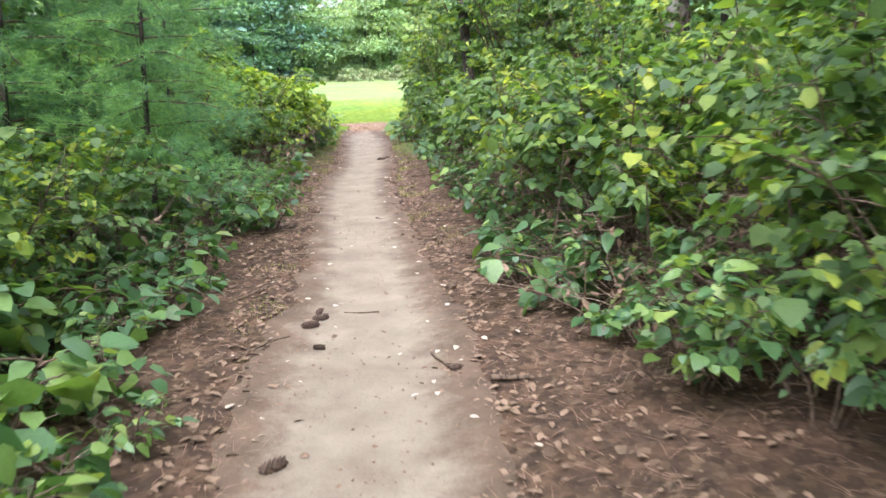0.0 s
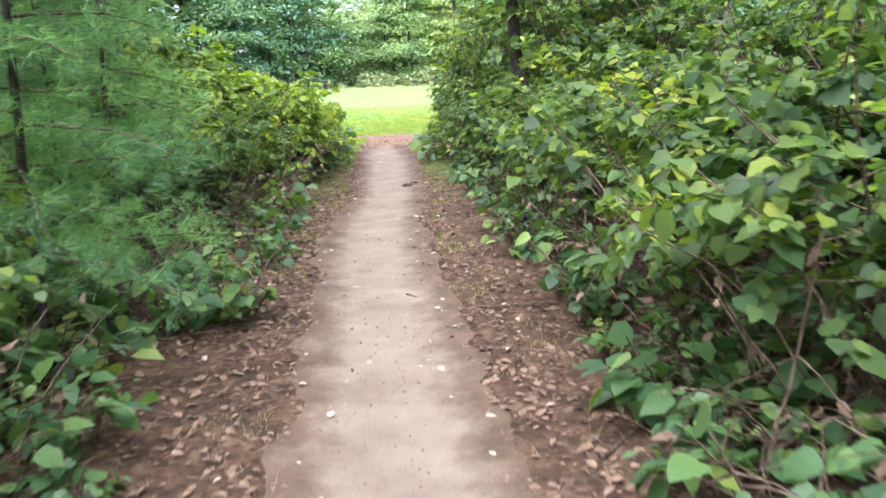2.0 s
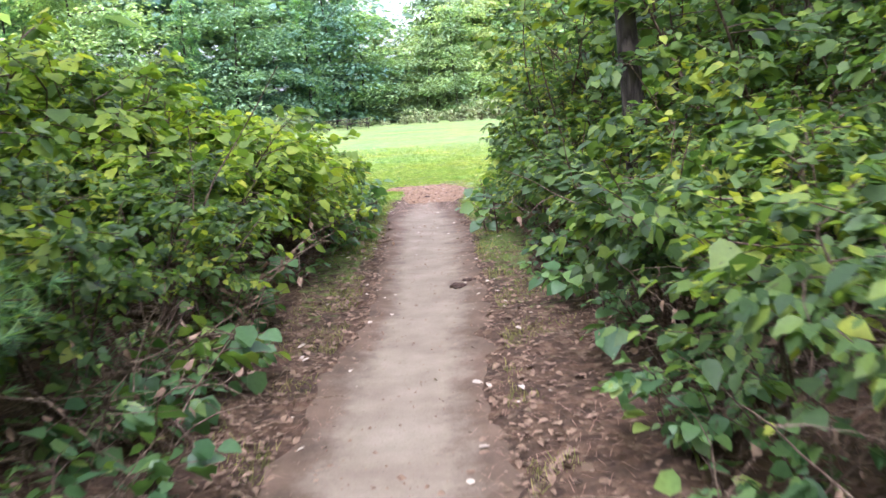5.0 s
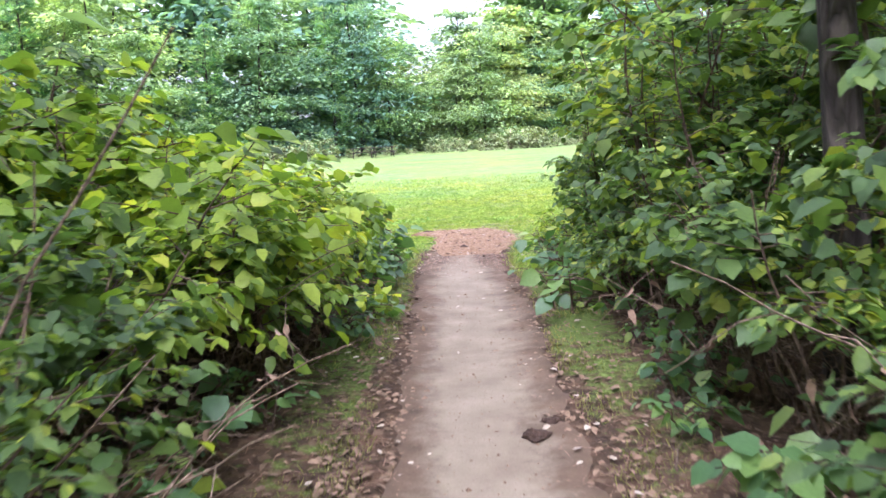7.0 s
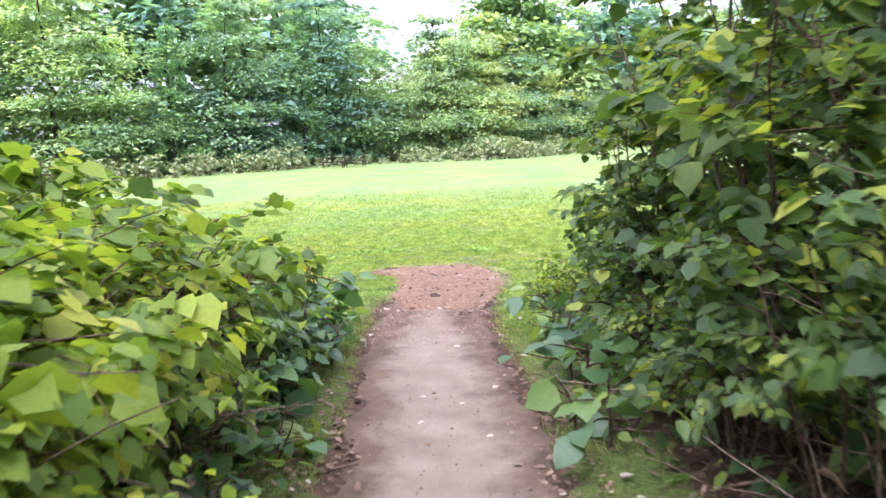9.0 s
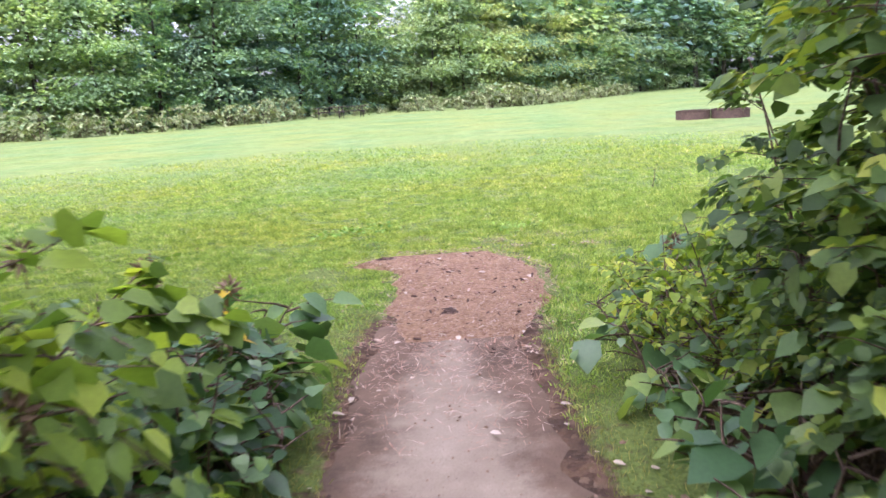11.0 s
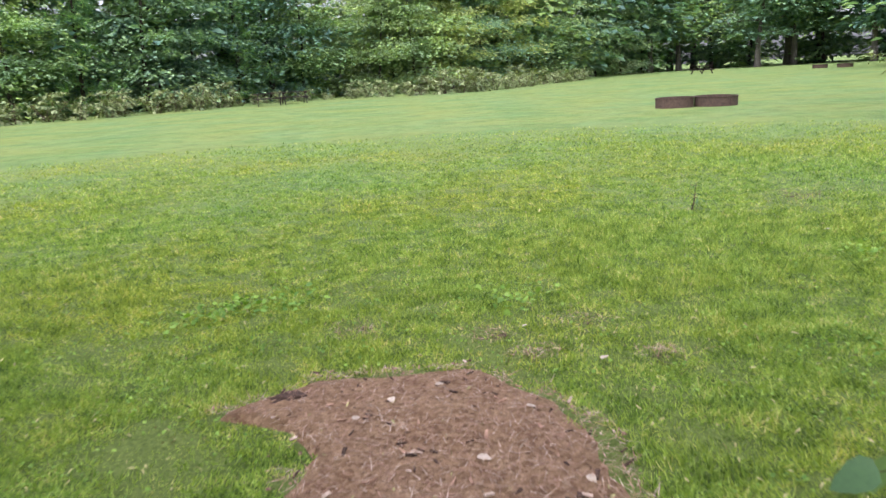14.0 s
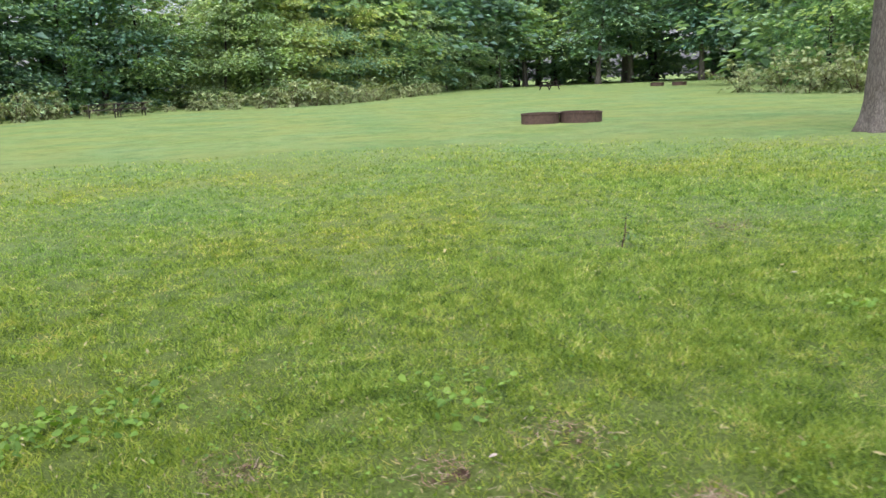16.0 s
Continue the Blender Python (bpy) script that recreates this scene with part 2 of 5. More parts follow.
def floor_material():
    """Forest litter that passes into mown meadow; bare spots stay earthen."""
    m, n, l, b = shader("ground_cover", 0.95, 0.12)
    p = world_coords(n)
    at = n.new("ShaderNodeAttribute")
    at.attribute_name = "meadow"
    fine = noise_tex(n, l, 55.0, 8.0, 0.7, p)
    mid = noise_tex(n, l, 5.0, 6.0, 0.65, p)
    wide = noise_tex(n, l, 0.35, 4.0, 0.55, p)
    vo = n.new("ShaderNodeTexVoronoi")
    vo.inputs["Scale"].default_value = 26.0
    l.new(mix(n, l, 0.03, p, fine.outputs["Color"]), vo.inputs["Vector"])
    flake = ramp(n, l, vo.outputs["Color"], [(0.1, (0.028, 0.019, 0.014)), (0.45, (0.07, 0.045, 0.03)), (0.75, (0.125, 0.08, 0.05)), (0.95, (0.23, 0.165, 0.11))])
    litter = mix(n, l, 0.5, flake.outputs[0], ramp(n, l, mid.outputs[0], [(0.35, (0.04, 0.027, 0.019)), (0.7, (0.13, 0.072, 0.042))]).outputs[0])
    grass = ramp(n, l, wide.outputs[0], [(0.3, (0.105, 0.172, 0.048)), (0.45, (0.13, 0.195, 0.058)), (0.58, (0.155, 0.21, 0.066)), (0.72, (0.115, 0.177, 0.053))])
    tuft = noise_tex(n, l, 1.6, 6.0, 0.7, p)
    speck = noise_tex(n, l, 18.0, 6.0, 0.75, p)
    grass = mix(n, l, 0.75, grass.outputs[0], tuft.outputs[0], "SOFT_LIGHT")
    grass = mix(n, l, 0.6, grass, speck.outputs[0], "SOFT_LIGHT")
    thatch = mix(n, l, ramp(n, l, mid.outputs[0], [(0.45, (0, 0, 0)), (0.7, (1, 1, 1))]).outputs[0], grass, (0.25, 0.26, 0.10))
    grass = zone_tint(n, l, mix(n, l, 0.45, grass, thatch), p)
    brk = n.new("ShaderNodeMath")
    brk.operation = "ADD"
    sc = n.new("ShaderNodeMapRange")
    sc.inputs[1].default_value, sc.inputs[2].default_value, sc.inputs[3].default_value, sc.inputs[4].default_value = 0.3, 0.7, -0.3, 0.3
    l.new(noise_tex(n, l, 9.0, 8.0, 0.7, p).outputs[0], sc.inputs[0])
    l.new(at.outputs["Fac"], brk.inputs[0])
    l.new(sc.outputs[0], brk.inputs[1])
    k = ramp(n, l, brk.outputs[0], [(0.4, (0, 0, 0)), (0.6, (1, 1, 1))])
    sw = n.new("ShaderNodeAttribute")
    sw.attribute_name = "sward"
    thin = ramp(n, l, fine.outputs[0], [(0.35, (0.05, 0.075, 0.014)), (0.65, (0.13, 0.165, 0.035))])
    grass = mix(n, l, sw.outputs["Fac"], grass, thin.outputs[0])
    col = mix(n, l, k.outputs[0], litter, grass)
    l.new(mix(n, l, 0.45, col, fine.outputs[0], "SOFT_LIGHT"), b.inputs["Base Color"])
    bump(n, l, b, mix(n, l, 0.5, fine.outputs[0], vo.outputs["Distance"]), 0.8, 0.03)
    return m


def mulch_material():
    m, n, l, b = shader("pine_mulch", 0.95, 0.12)
    p = world_coords(n)
    vo = n.new("ShaderNodeTexVoronoi")
    vo.inputs["Scale"].default_value = 60.0
    fine = noise_tex(n, l, 80.0, 8.0, 0.7, p)
    l.new(mix(n, l, 0.05, p, fine.outputs["Color"]), vo.inputs["Vector"])
    mid = noise_tex(n, l, 6.0, 6.0, 0.6, p)
    r = ramp(n, l, vo.outputs["Color"], [(0.1, (0.095, 0.05, 0.028)), (0.5, (0.27, 0.155, 0.085)), (0.9, (0.45, 0.30, 0.185))])
    r2 = ramp(n, l, mid.outputs[0], [(0.3, (0.17, 0.10, 0.058)), (0.7, (0.34, 0.225, 0.135))])
    l.new(mix(n, l, 0.3, mix(n, l, 0.5, r.outputs[0], r2.outputs[0]), fine.outputs[0], "SOFT_LIGHT"), b.inputs["Base Color"])
    bump(n, l, b, mix(n, l, 0.5, fine.outputs[0], vo.outputs["Distance"]), 0.9, 0.025)
    return m


SAND, FLOOR, MULCH = sand_material(), floor_material(), mulch_material()

# ---------------------------------------------------------------- mesh helpers


def np_mesh(name, verts, faces, material, smooth=False):
    """A mesh from arrays: verts (n, 3), faces a list of (m, k) index arrays."""
    me = bpy.data.meshes.new(name)
    verts = np.asarray(verts, np.float32)
    faces = [np.asarray(f, np.int32) for f in faces if len(f)]
    me.vertices.add(len(verts))
    me.vertices.foreach_set("co", verts.ravel())
    idx = np.concatenate([f.ravel() for f in faces])
    tot = np.concatenate([np.full(len(f), f.shape[1], np.int32) for f in faces])
    me.loops.add(len(idx))
    me.loops.foreach_set("vertex_index", idx)
    me.polygons.add(len(tot))
    me.polygons.foreach_set("loop_start", np.concatenate([[0], np.cumsum(tot)[:-1]]).astype(np.int32))
    me.polygons.foreach_set("loop_total", tot)
    me.polygons.foreach_set("use_smooth", np.full(len(tot), smooth))
    me.update(calc_edges=True)
    me.validate()
    me.materials.append(material)
    return me


def np_part(name, verts, faces, material, parent=None, label="", smooth=False, kind=""):
    ob = new(name, np_mesh(name, verts, faces, material, smooth))
    ob.parent = parent
    return tagged(ob, label, kind=kind)


def part(name, bm, material, parent=None, label="", smooth=False):
    me = bpy.data.meshes.new(name)
    bm.normal_update()
    bm.to_mesh(me)
    bm.free()
    me.materials.append(material)
    for p in me.polygons:
        p.use_smooth = smooth
    ob = new(name, me)
    ob.parent = parent
    return tagged(ob, label)


def empty(name, place=(0, 0, 0), turn=0.0):
    ob = new(name)
    ob.empty_display_size = 0.1
    ob.matrix_basis = pose(*place, 0, 0, turn)
    return ob


def place_at(x, y, z, turn=0.0, size=1.0, tilt=(0.0, 0.0)):
    return pose(x, y, z, tilt[0], tilt[1], turn) @ Matrix.Diagonal((size, size, size, 1))


def unit(v):
    return v / np.maximum(np.linalg.norm(v, axis=-1, keepdims=True), 1e-9)


def scatter(tv, tf, origin, axis, normal, size):
    """Copies of a template (x across, y along, z up) at origins, turned to axis and normal. Returns verts, faces."""
    tv, tf = np.asarray(tv, float), np.asarray(tf)
    a = unit(axis)
    s = unit(np.cross(a, normal))
    n = np.cross(s, a)
    size = np.broadcast_to(np.asarray(size, float).reshape(-1, 1, 1), (len(origin), 1, 1))
    v = (tv[None, :, 0:1] * s[:, None] + tv[None, :, 1:2] * a[:, None] + tv[None, :, 2:3] * n[:, None]) * size + origin[:, None]
    f = tf[None] + (np.arange(len(origin)) * len(tv))[:, None, None]
    return v.reshape(-1, 3), f.reshape(-1, tf.shape[1])


def tube(line, radii, sides=6):
    line, radii = np.asarray(line, float), np.asarray(radii, float)
    d = unit(np.gradient(line, axis=0))
    ref = np.where(np.abs(d[:, 2:3]) > 0.9, [[1.0, 0, 0]], [[0, 0, 1.0]])
    s = unit(np.cross(d, ref))
    u = np.cross(s, d)
    ang = np.arange(sides) * 2 * np.pi / sides
    v = line[:, None] + radii[:, None, None] * (np.cos(ang)[None, :, None] * s[:, None] + np.sin(ang)[None, :, None] * u[:, None])
    k, j = np.meshgrid(np.arange(len(line) - 1), np.arange(sides), indexing="ij")
    a = k * sides + j
    b = k * sides + (j + 1) % sides
    f = np.stack([a, b, b + sides, a + sides], -1).reshape(-1, 4)
    return v.reshape(-1, 3), f


def join(pieces):
    """Joins (verts, faces) pairs whose faces have one size."""
    vs, fs, at = [], [], 0
    for v, f in pieces:
        vs.append(v)
        fs.append(f + at)
        at += len(v)
    return np.concatenate(vs), np.concatenate(fs)


# leaf templates, 1 long: verts and quads
def leaf_template(width, fold, droop, notch=0.0):
    """A leaf folded along its midrib, 1 long: base, midrib, tip and two points a side."""
    v = [(0, 0, 0), (0, 0.36, -droop * 0.12), (0, 0.7, -droop * 0.48), (0, 1, -droop)]
    for s in (-1, 1):
        v += [(s * 0.40 * width, 0.17 - notch, fold * 0.40), (s * 0.46 * width, 0.56, fold * 0.42 - droop * 0.35)]
    return np.array(v), np.array([(0, 1, 5, 4), (1, 2, 3, 5), (1, 0, 6, 7), (2, 1, 7, 3)])


def fine_leaf(width, fold, droop):
    """A smoother outline for leaves seen close by."""
    v = []
    for y, w in [(0.0, 0.02), (0.1, 0.33), (0.3, 0.49), (0.58, 0.44), (0.83, 0.22), (1.0, 0.0)]:
        z = -droop * y * y
        v += [(-w * width, y - 0.06 * (w > 0.3), z + fold * w), (0, y, z), (w * width, y - 0.06 * (w > 0.3), z + fold * w)]
    q = []
    for k in range(5):
        a = 3 * k
        q += [(a, a + 1, a + 4, a + 3), (a + 1, a + 2, a + 5, a + 4)]
    return np.array(v), np.array(q)


FINE, FINE_OVAL = fine_leaf(0.95, 0.16, 0.3), fine_leaf(0.66, 0.2, 0.28)
OVAL = leaf_template(0.62, 0.18, 0.25)
BROAD = leaf_template(0.92, 0.15, 0.3, 0.04)
NARROW = leaf_template(0.3, 0.12, 0.35)
SPRAY = (np.array([(0, 0, 0), (-0.36, 0.5, 0.1), (0.02, 1.0, -0.14), (0.36, 0.46, 0.08)]), np.array([(0, 3, 2, 1)]))


def terrain(x, y):
    """Height of the ground: a low swell in the wood, a meadow that rises a little."""
    x, y = np.asarray(x, float), np.asarray(y, float)
    k = np.clip((y - 22) / 18, 0, 1)
    z = 0.12 * k * k * (3 - 2 * k) + 0.006 * np.clip(y - 50, 0, 60)
    side = np.clip((np.abs(x) - 0.55) / 1.2, 0, 1) * np.clip((19.5 - y) / 2.0, 0, 1)
    return z + 0.05 * side + 0.03 * side * np.sin(x * 2.1 + y * 1.3) * np.cos(y * 1.9 - x)


def middle(y):
    """The line of the trail."""
    y = np.asarray(y, float)
    return -0.06 - 0.13 * np.exp(-((y - 8.6) / 2.2) ** 2) + 0.02 * np.sin(y * 1.7)


rng = np.random.default_rng(7)

# ---------------------------------------------------------------- ground, trail, mulch


def spaced(lo, hi, fine_lo, fine_hi, step, grow):
    v = list(np.arange(fine_lo, fine_hi + 1e-6, step))
    s = step
    while v[-1] < hi:
        s *= grow
        v.append(v[-1] + s)
    s = step
    while v[0] > lo:
        s *= grow
        v.insert(0, v[0] - s)
    return np.array(v)


def grid_faces(nx, ny):
    i, j = np.meshgrid(np.arange(ny - 1), np.arange(nx - 1), indexing="ij")
    a = i * nx + j
    return np.stack([a, a + 1, a + nx + 1, a + nx], -1).reshape(-1, 4)


BARE = [(0.98, 21.5, 0.22), (0.45, 21.35, 0.2), (1.2, 20.82, 0.14), (0.62, 21.0, 0.15), (-0.25, 21.6, 0.22), (4.1, 24.9, 0.4), (12.2, 31.6, 1.0)]


def meadow_share(x, y):
    """1 on the mown grass, 0 in the wood and on bare spots."""
    edge = 18.9 + np.clip((np.abs(x) - 3) / 3, 0, 1) * (0.5 * np.sin(x * 0.9) + 0.35 * np.sin(x * 2.3 + 1)) - 1.3 * np.clip((-x - 0.5) / 2.5, 0, 1) + 0.6 * np.clip((x - 0.8) / 1.5, 0, 1)
    g = np.clip((y - edge) / 0.8 + 0.5, 0, 1)
    lane = np.exp(-(((np.abs(x - middle(y)) - 0.78) / 0.3) ** 4)) * np.clip((y - 9) / 6, 0, 1)
    g = np.maximum(g, 0.72 * lane)
    for bx, by, br in BARE:
        g = g - 0.5 * np.exp(-(((x - bx) ** 2 + (y - by) ** 2) / br ** 2))
    return np.clip(g, 0, 1)


xs = spaced(-400, 400, -3.2, 4.2, 0.1, 1.16)
ys = spaced(-300, 600, -1.5, 26.0, 0.12, 1.13)
gx, gy = np.meshgrid(xs, ys)
gz = terrain(gx, gy)
near = np.exp(-((gx / 5) ** 2)) * (np.abs(gy - 12) < 15)
hollow = -0.035 * np.exp(-((gx - middle(gy)) / 0.42) ** 4) * np.clip((18.6 - gy) / 1.0, 0, 1)
gz = gz + near * 0.012 * np.sin(gx * 9.1 + 2 * np.sin(gy * 5.3)) * np.cos(gy * 7.7 + gx * 3.1) + hollow
ground = np_part("ground", np.stack([gx, gy, gz], -1).reshape(-1, 3), [grid_faces(len(xs), len(ys))], FLOOR, smooth=True)
att = ground.data.attributes.new("meadow", "FLOAT", "POINT")
att.data.foreach_set("value", meadow_share(gx, gy).ravel().astype(np.float32))
att = ground.data.attributes.new("sward", "FLOAT", "POINT")
att.data.foreach_set("value", (0.85 * np.clip(1.25 - np.hypot(gx, gy - 16.8) / 16, 0, 1)).ravel().astype(np.float32))
tagged(ground, "brown leaf litter in the wood and mown green meadow", "ground", kind="structure")


def strip(name, y0, y1, half, rise, material, label, wear=True):
    """A worn strip along the trail with ragged edges that sink into the ground."""
    yy = np.arange(y0, y1, 0.07)
    uu = np.linspace(-1, 1, 25)
    u, y = np.meshgrid(uu, yy)
    ragL = np.array([0.11 * noise.noise((3.1, v * 2.6, 0)) + 0.05 * noise.noise((1.7, v * 8, 4)) for v in yy])
    ragR = np.array([0.11 * noise.noise((9.1, v * 2.6, 2)) + 0.05 * noise.noise((5.7, v * 8, 7)) for v in yy])
    hl, hr = half(yy, -1) + ragL, half(yy, 1) + ragR
    x = middle(y) + np.where(u < 0, u * hl[:, None], u * hr[:, None])
    low = np.clip((1 - np.abs(u)) / 0.22, 0, 1)
    ends = np.minimum(np.clip((y - y0) / 1.3, 0, 1), np.clip((y1 - y) / 0.25, 0, 1))
    k = np.minimum(low, ends)
    base = terrain(x, y) - 0.035 * np.exp(-((x - middle(y)) / 0.42) ** 4) * np.clip((18.6 - y) / 1.0, 0, 1)
    relief = np.array([0.005 * noise.noise((a * 2.5, b * 2.5, 1)) + 0.0015 * noise.noise((a * 12, b * 12, 3)) for a, b in zip(x.ravel(), y.ravel())]).reshape(x.shape)
    z = base + (rise + 0.022) * k - 0.03 + relief
    ob = np_part(name, np.stack([x, y, z], -1).reshape(-1, 3), [grid_faces(len(uu), len(yy))], material, smooth=True)
    if wear:
        w = ob.data.attributes.new("wear", "FLOAT", "POINT")
        w.data.foreach_set("value", np.clip(1.3 - 1.5 * np.abs(u) - 0.7 * np.clip((y - 17.3) / 1.5, 0, 1), -0.2, 1).ravel().astype(np.float32))
    return tagged(ob, label, "trail", kind="structure")


def trail_half(y, side):
    w = 0.47 + 0.05 * np.sin(y * 0.9 + side) + 0.16 * np.exp(-((y - 3.5) / 2.0) ** 2)
    return w + (0.06 if side > 0 else 0.04)


def mulch_half(y, side):
    if side < 0:
        return np.interp(y, [17.6, 18.65, 19.1, 19.7, 20.1, 20.35, 20.5, 20.62, 20.74, 20.95], [0.28, 0.36, 0.46, 0.44, 0.38, 0.50, 0.84, 0.78, 0.5, 0.35])
    return np.interp(y, [17.6, 18.2, 18.7, 19.3, 19.9, 20.4, 20.6, 20.95], [0.32, 0.42, 0.58, 0.78, 0.78, 0.72, 0.58, 0.36])


trail = strip("dirt_trail", -4.0, 18.9, trail_half, 0.022, SAND, "pale trodden sandy dirt trail with brown edges")
mulch = strip("mulch_patch", 17.5, 20.98, mulch_half, 0.045, MULCH, "reddish-brown wood mulch patch at the trail mouth", wear=False)

# ---------------------------------------------------------------- shrubs


def curve_line(r, start, direction, length, bend, droop, n=6):
    p, d = np.array(start, float), unit(np.array(direction, float))
    out = [p.copy()]
    for _ in range(n - 1):
        d = unit(d + r.normal(0, bend, 3) + np.array([0, 0, -droop]))
        p = p + d * length / (n - 1)
        out.append(p.copy())
    return np.array(out)


reach_of = {}


def clear_turn(proto, x, y, turn, size):
    """The turn, and a small shift outwards, at which a shrub hangs least into the walkers' way."""
    key = (proto.name.split(".")[0], proto.get("reach", -1))
    if key not in reach_of or abs(x) > 4 or y > 19:
        return x, turn
    p = reach_of[key] * size
    best = None
    for push in (0.0, 0.15, 0.3):
        px = x + push * (1 if x > 0 else -1)
        for k in range(12):
            a = radians(turn + 30 * k)
            wx = px + p[:, 0] * math.cos(a) - p[:, 1] * math.sin(a)
            wy = y + p[:, 0] * math.sin(a) + p[:, 1] * math.cos(a)
            room = np.where(p[:, 2] > 0.45, 0.66, 0.54)
            bad = np.clip(room - np.abs(wx - middle(wy)), 0, None).sum() + 0.4 * push
            if best is None or bad < best[0]:
                best = (bad, px, turn + 30 * k)
    return best[1], best[2]


def shrub(name, seed, height, spread, stems, leaves, leaf_len, template, leaf_mat, label, low=0.25, singles=16, lean=0.5, dry=0):
    """A shrub with stems of its own, a mass of leaves and single leaves at the tips."""
    r = np.random.default_rng(seed)
    top = tagged(empty(name), label, "shrub")
    spots, dirs, pieces = [], [], []
    for k in range(stems):
        ang = k * 2.4 + r.uniform(-0.4, 0.4)
        out = r.uniform(0.15, lean)
        d = (math.cos(ang) * out, math.sin(ang) * out, 1.0)
        L = height * r.uniform(0.75, 1.05)
        main = curve_line(r, (0.06 * math.cos(ang), 0.06 * math.sin(ang), -0.03), d, L, 0.09, 0.05, 8)
        v, f = tube(main, np.linspace(0.012, 0.003, 8) * (0.6 + height / 3), 5)
        np_part("stem", v, [f], TWIG, top, smooth=True)
        for b in range(int(7 + 3 * height)):
            f = r.uniform(low, 1.0)
            i = f * 7
            i0 = min(int(i), 6)
            at = main[i0] + (main[i0 + 1] - main[i0]) * (i - i0)
            a2 = r.uniform(0, 2 * math.pi)
            bl = spread * r.uniform(0.35, 0.8) * (1.15 - 0.5 * f)
            br = curve_line(r, at, (math.cos(a2), math.sin(a2), r.uniform(0.0, 0.6)), bl, 0.14, 0.09, 5)
            pieces.append(tube(br, np.linspace(0.005, 0.0015, 5), 3))
            for g in np.linspace(0.25, 1.0, 7):
                j = g * 4
                j0 = min(int(j), 3)
                spots.append(br[j0] + (br[j0 + 1] - br[j0]) * (j - j0))
                dirs.append(unit(br[j0 + 1] - br[j0]))
        for b in range(dry):
            i = r.uniform(0.2, 0.62) * 7
            i0 = int(i)
            at = main[i0] + (main[i0 + 1] - main[i0]) * (i - i0)
            a2 = r.uniform(0, 2 * math.pi)
            pieces.append(tube(curve_line(r, at, (math.cos(a2), math.sin(a2), r.uniform(-0.7, 0.5)), spread * r.uniform(0.3, 0.75), 0.2, 0.05, 5), np.linspace(0.0045, 0.0014, 5), 3))
    v, f = join(pieces)
    np_part("branchwork", v, [f], TWIG, top, kind="stuff", smooth=True)
    spots, dirs = np.array(spots), np.array(dirs)
    pick = r.integers(0, len(spots), leaves)
    o = spots[pick] + r.normal(0, 0.03, (leaves, 3)) * np.array([1, 1, 0.7])
    o[:, 2] = np.maximum(o[:, 2], 0.06)
    side = unit(np.cross(dirs[pick], [0, 0, 1.0]) + 1e-4) * r.choice([-1, 1], leaves)[:, None]
    ax = unit(dirs[pick] * 0.7 + side * r.uniform(0.4, 1.1, (leaves, 1)) + np.array([0, 0, -0.25]) + r.normal(0, 0.22, (leaves, 3)))
    nm = unit(np.array([0, 0, 1.0]) + r.normal(0, 0.4, (leaves, 3)))
    sz = leaf_len * np.clip(r.lognormal(-0.08, 0.34, leaves), 0.4, 1.8)
    v, f = scatter(*template, o, ax, nm, sz)
    np_part("foliage", v, [f], leaf_mat, top, kind="stuff", smooth=True)
    near_leaf = FINE if template is not OVAL else FINE_OVAL
    one = np_mesh("leaf", near_leaf[0], [near_leaf[1]], leaf_mat, True)
    rad = np.linalg.norm(spots[:, :2], axis=1) + 0.35 * spots[:, 2]
    tips = np.argsort(rad)[::-1][: singles * 6: 6]
    for k in tips:
        ob = new("leaf", one)
        ob.parent = top
        a = unit(dirs[k] + np.array([0, 0, -0.2]) + r.normal(0, 0.2, 3))
        n0 = unit(np.array([0, 0, 1.0]) + r.normal(0, 0.3, 3))
        s = unit(np.cross(a, n0))
        n1 = np.cross(s, a)
        m = Matrix(((s[0], a[0], n1[0], 0), (s[1], a[1], n1[1], 0), (s[2], a[2], n1[2], 0), (0, 0, 0, 1)))
        z = leaf_len * r.uniform(0.95, 1.25)
        ob.matrix_basis = Matrix.Translation(spots[k]) @ m @ Matrix.Diagonal((z, z, z, 1))
    reach_of[name, seed] = spots[::3]
    top["reach"] = seed
    return top


def drop_at(proto, x, y, turn, size, used, group=""):
    """The prototype itself the first time, a copy after that."""
    x, turn = clear_turn(proto, x, y, turn, size)
    m = place_at(x, y, float(terrain(x, y)) - 0.01, turn, size)
    if proto.name in used:
        ob = copy_thing(proto, m)
    else:
        used.add(proto.name)
        proto.matrix_basis = m
        ob = proto
    if group:
        tagged(ob, group=group)
    return ob


used = set()
HEDGE_LABEL = "dense green broadleaf shrub beside the dirt trail"
hedges = [shrub("hedge_shrub", 11 + k, 1.75, 0.9, 6, 1450, 0.074, (BROAD, OVAL, BROAD)[k], HEDGE, HEDGE_LABEL, 0.45, dry=9) for k in range(3)]
talls = [shrub("tall_shrub", 21 + k, 2.9, 1.2, 6, 2000, 0.082, (OVAL, BROAD)[k], HEDGE, "tall dark green shrub rising above the hedge by the trail", 0.12) for k in range(2)]
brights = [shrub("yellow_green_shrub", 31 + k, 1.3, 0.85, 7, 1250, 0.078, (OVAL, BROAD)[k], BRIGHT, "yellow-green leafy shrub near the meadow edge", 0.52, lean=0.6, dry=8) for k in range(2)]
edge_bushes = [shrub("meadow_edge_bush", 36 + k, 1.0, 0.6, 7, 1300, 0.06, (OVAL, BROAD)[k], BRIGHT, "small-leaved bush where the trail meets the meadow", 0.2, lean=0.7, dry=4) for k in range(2)]
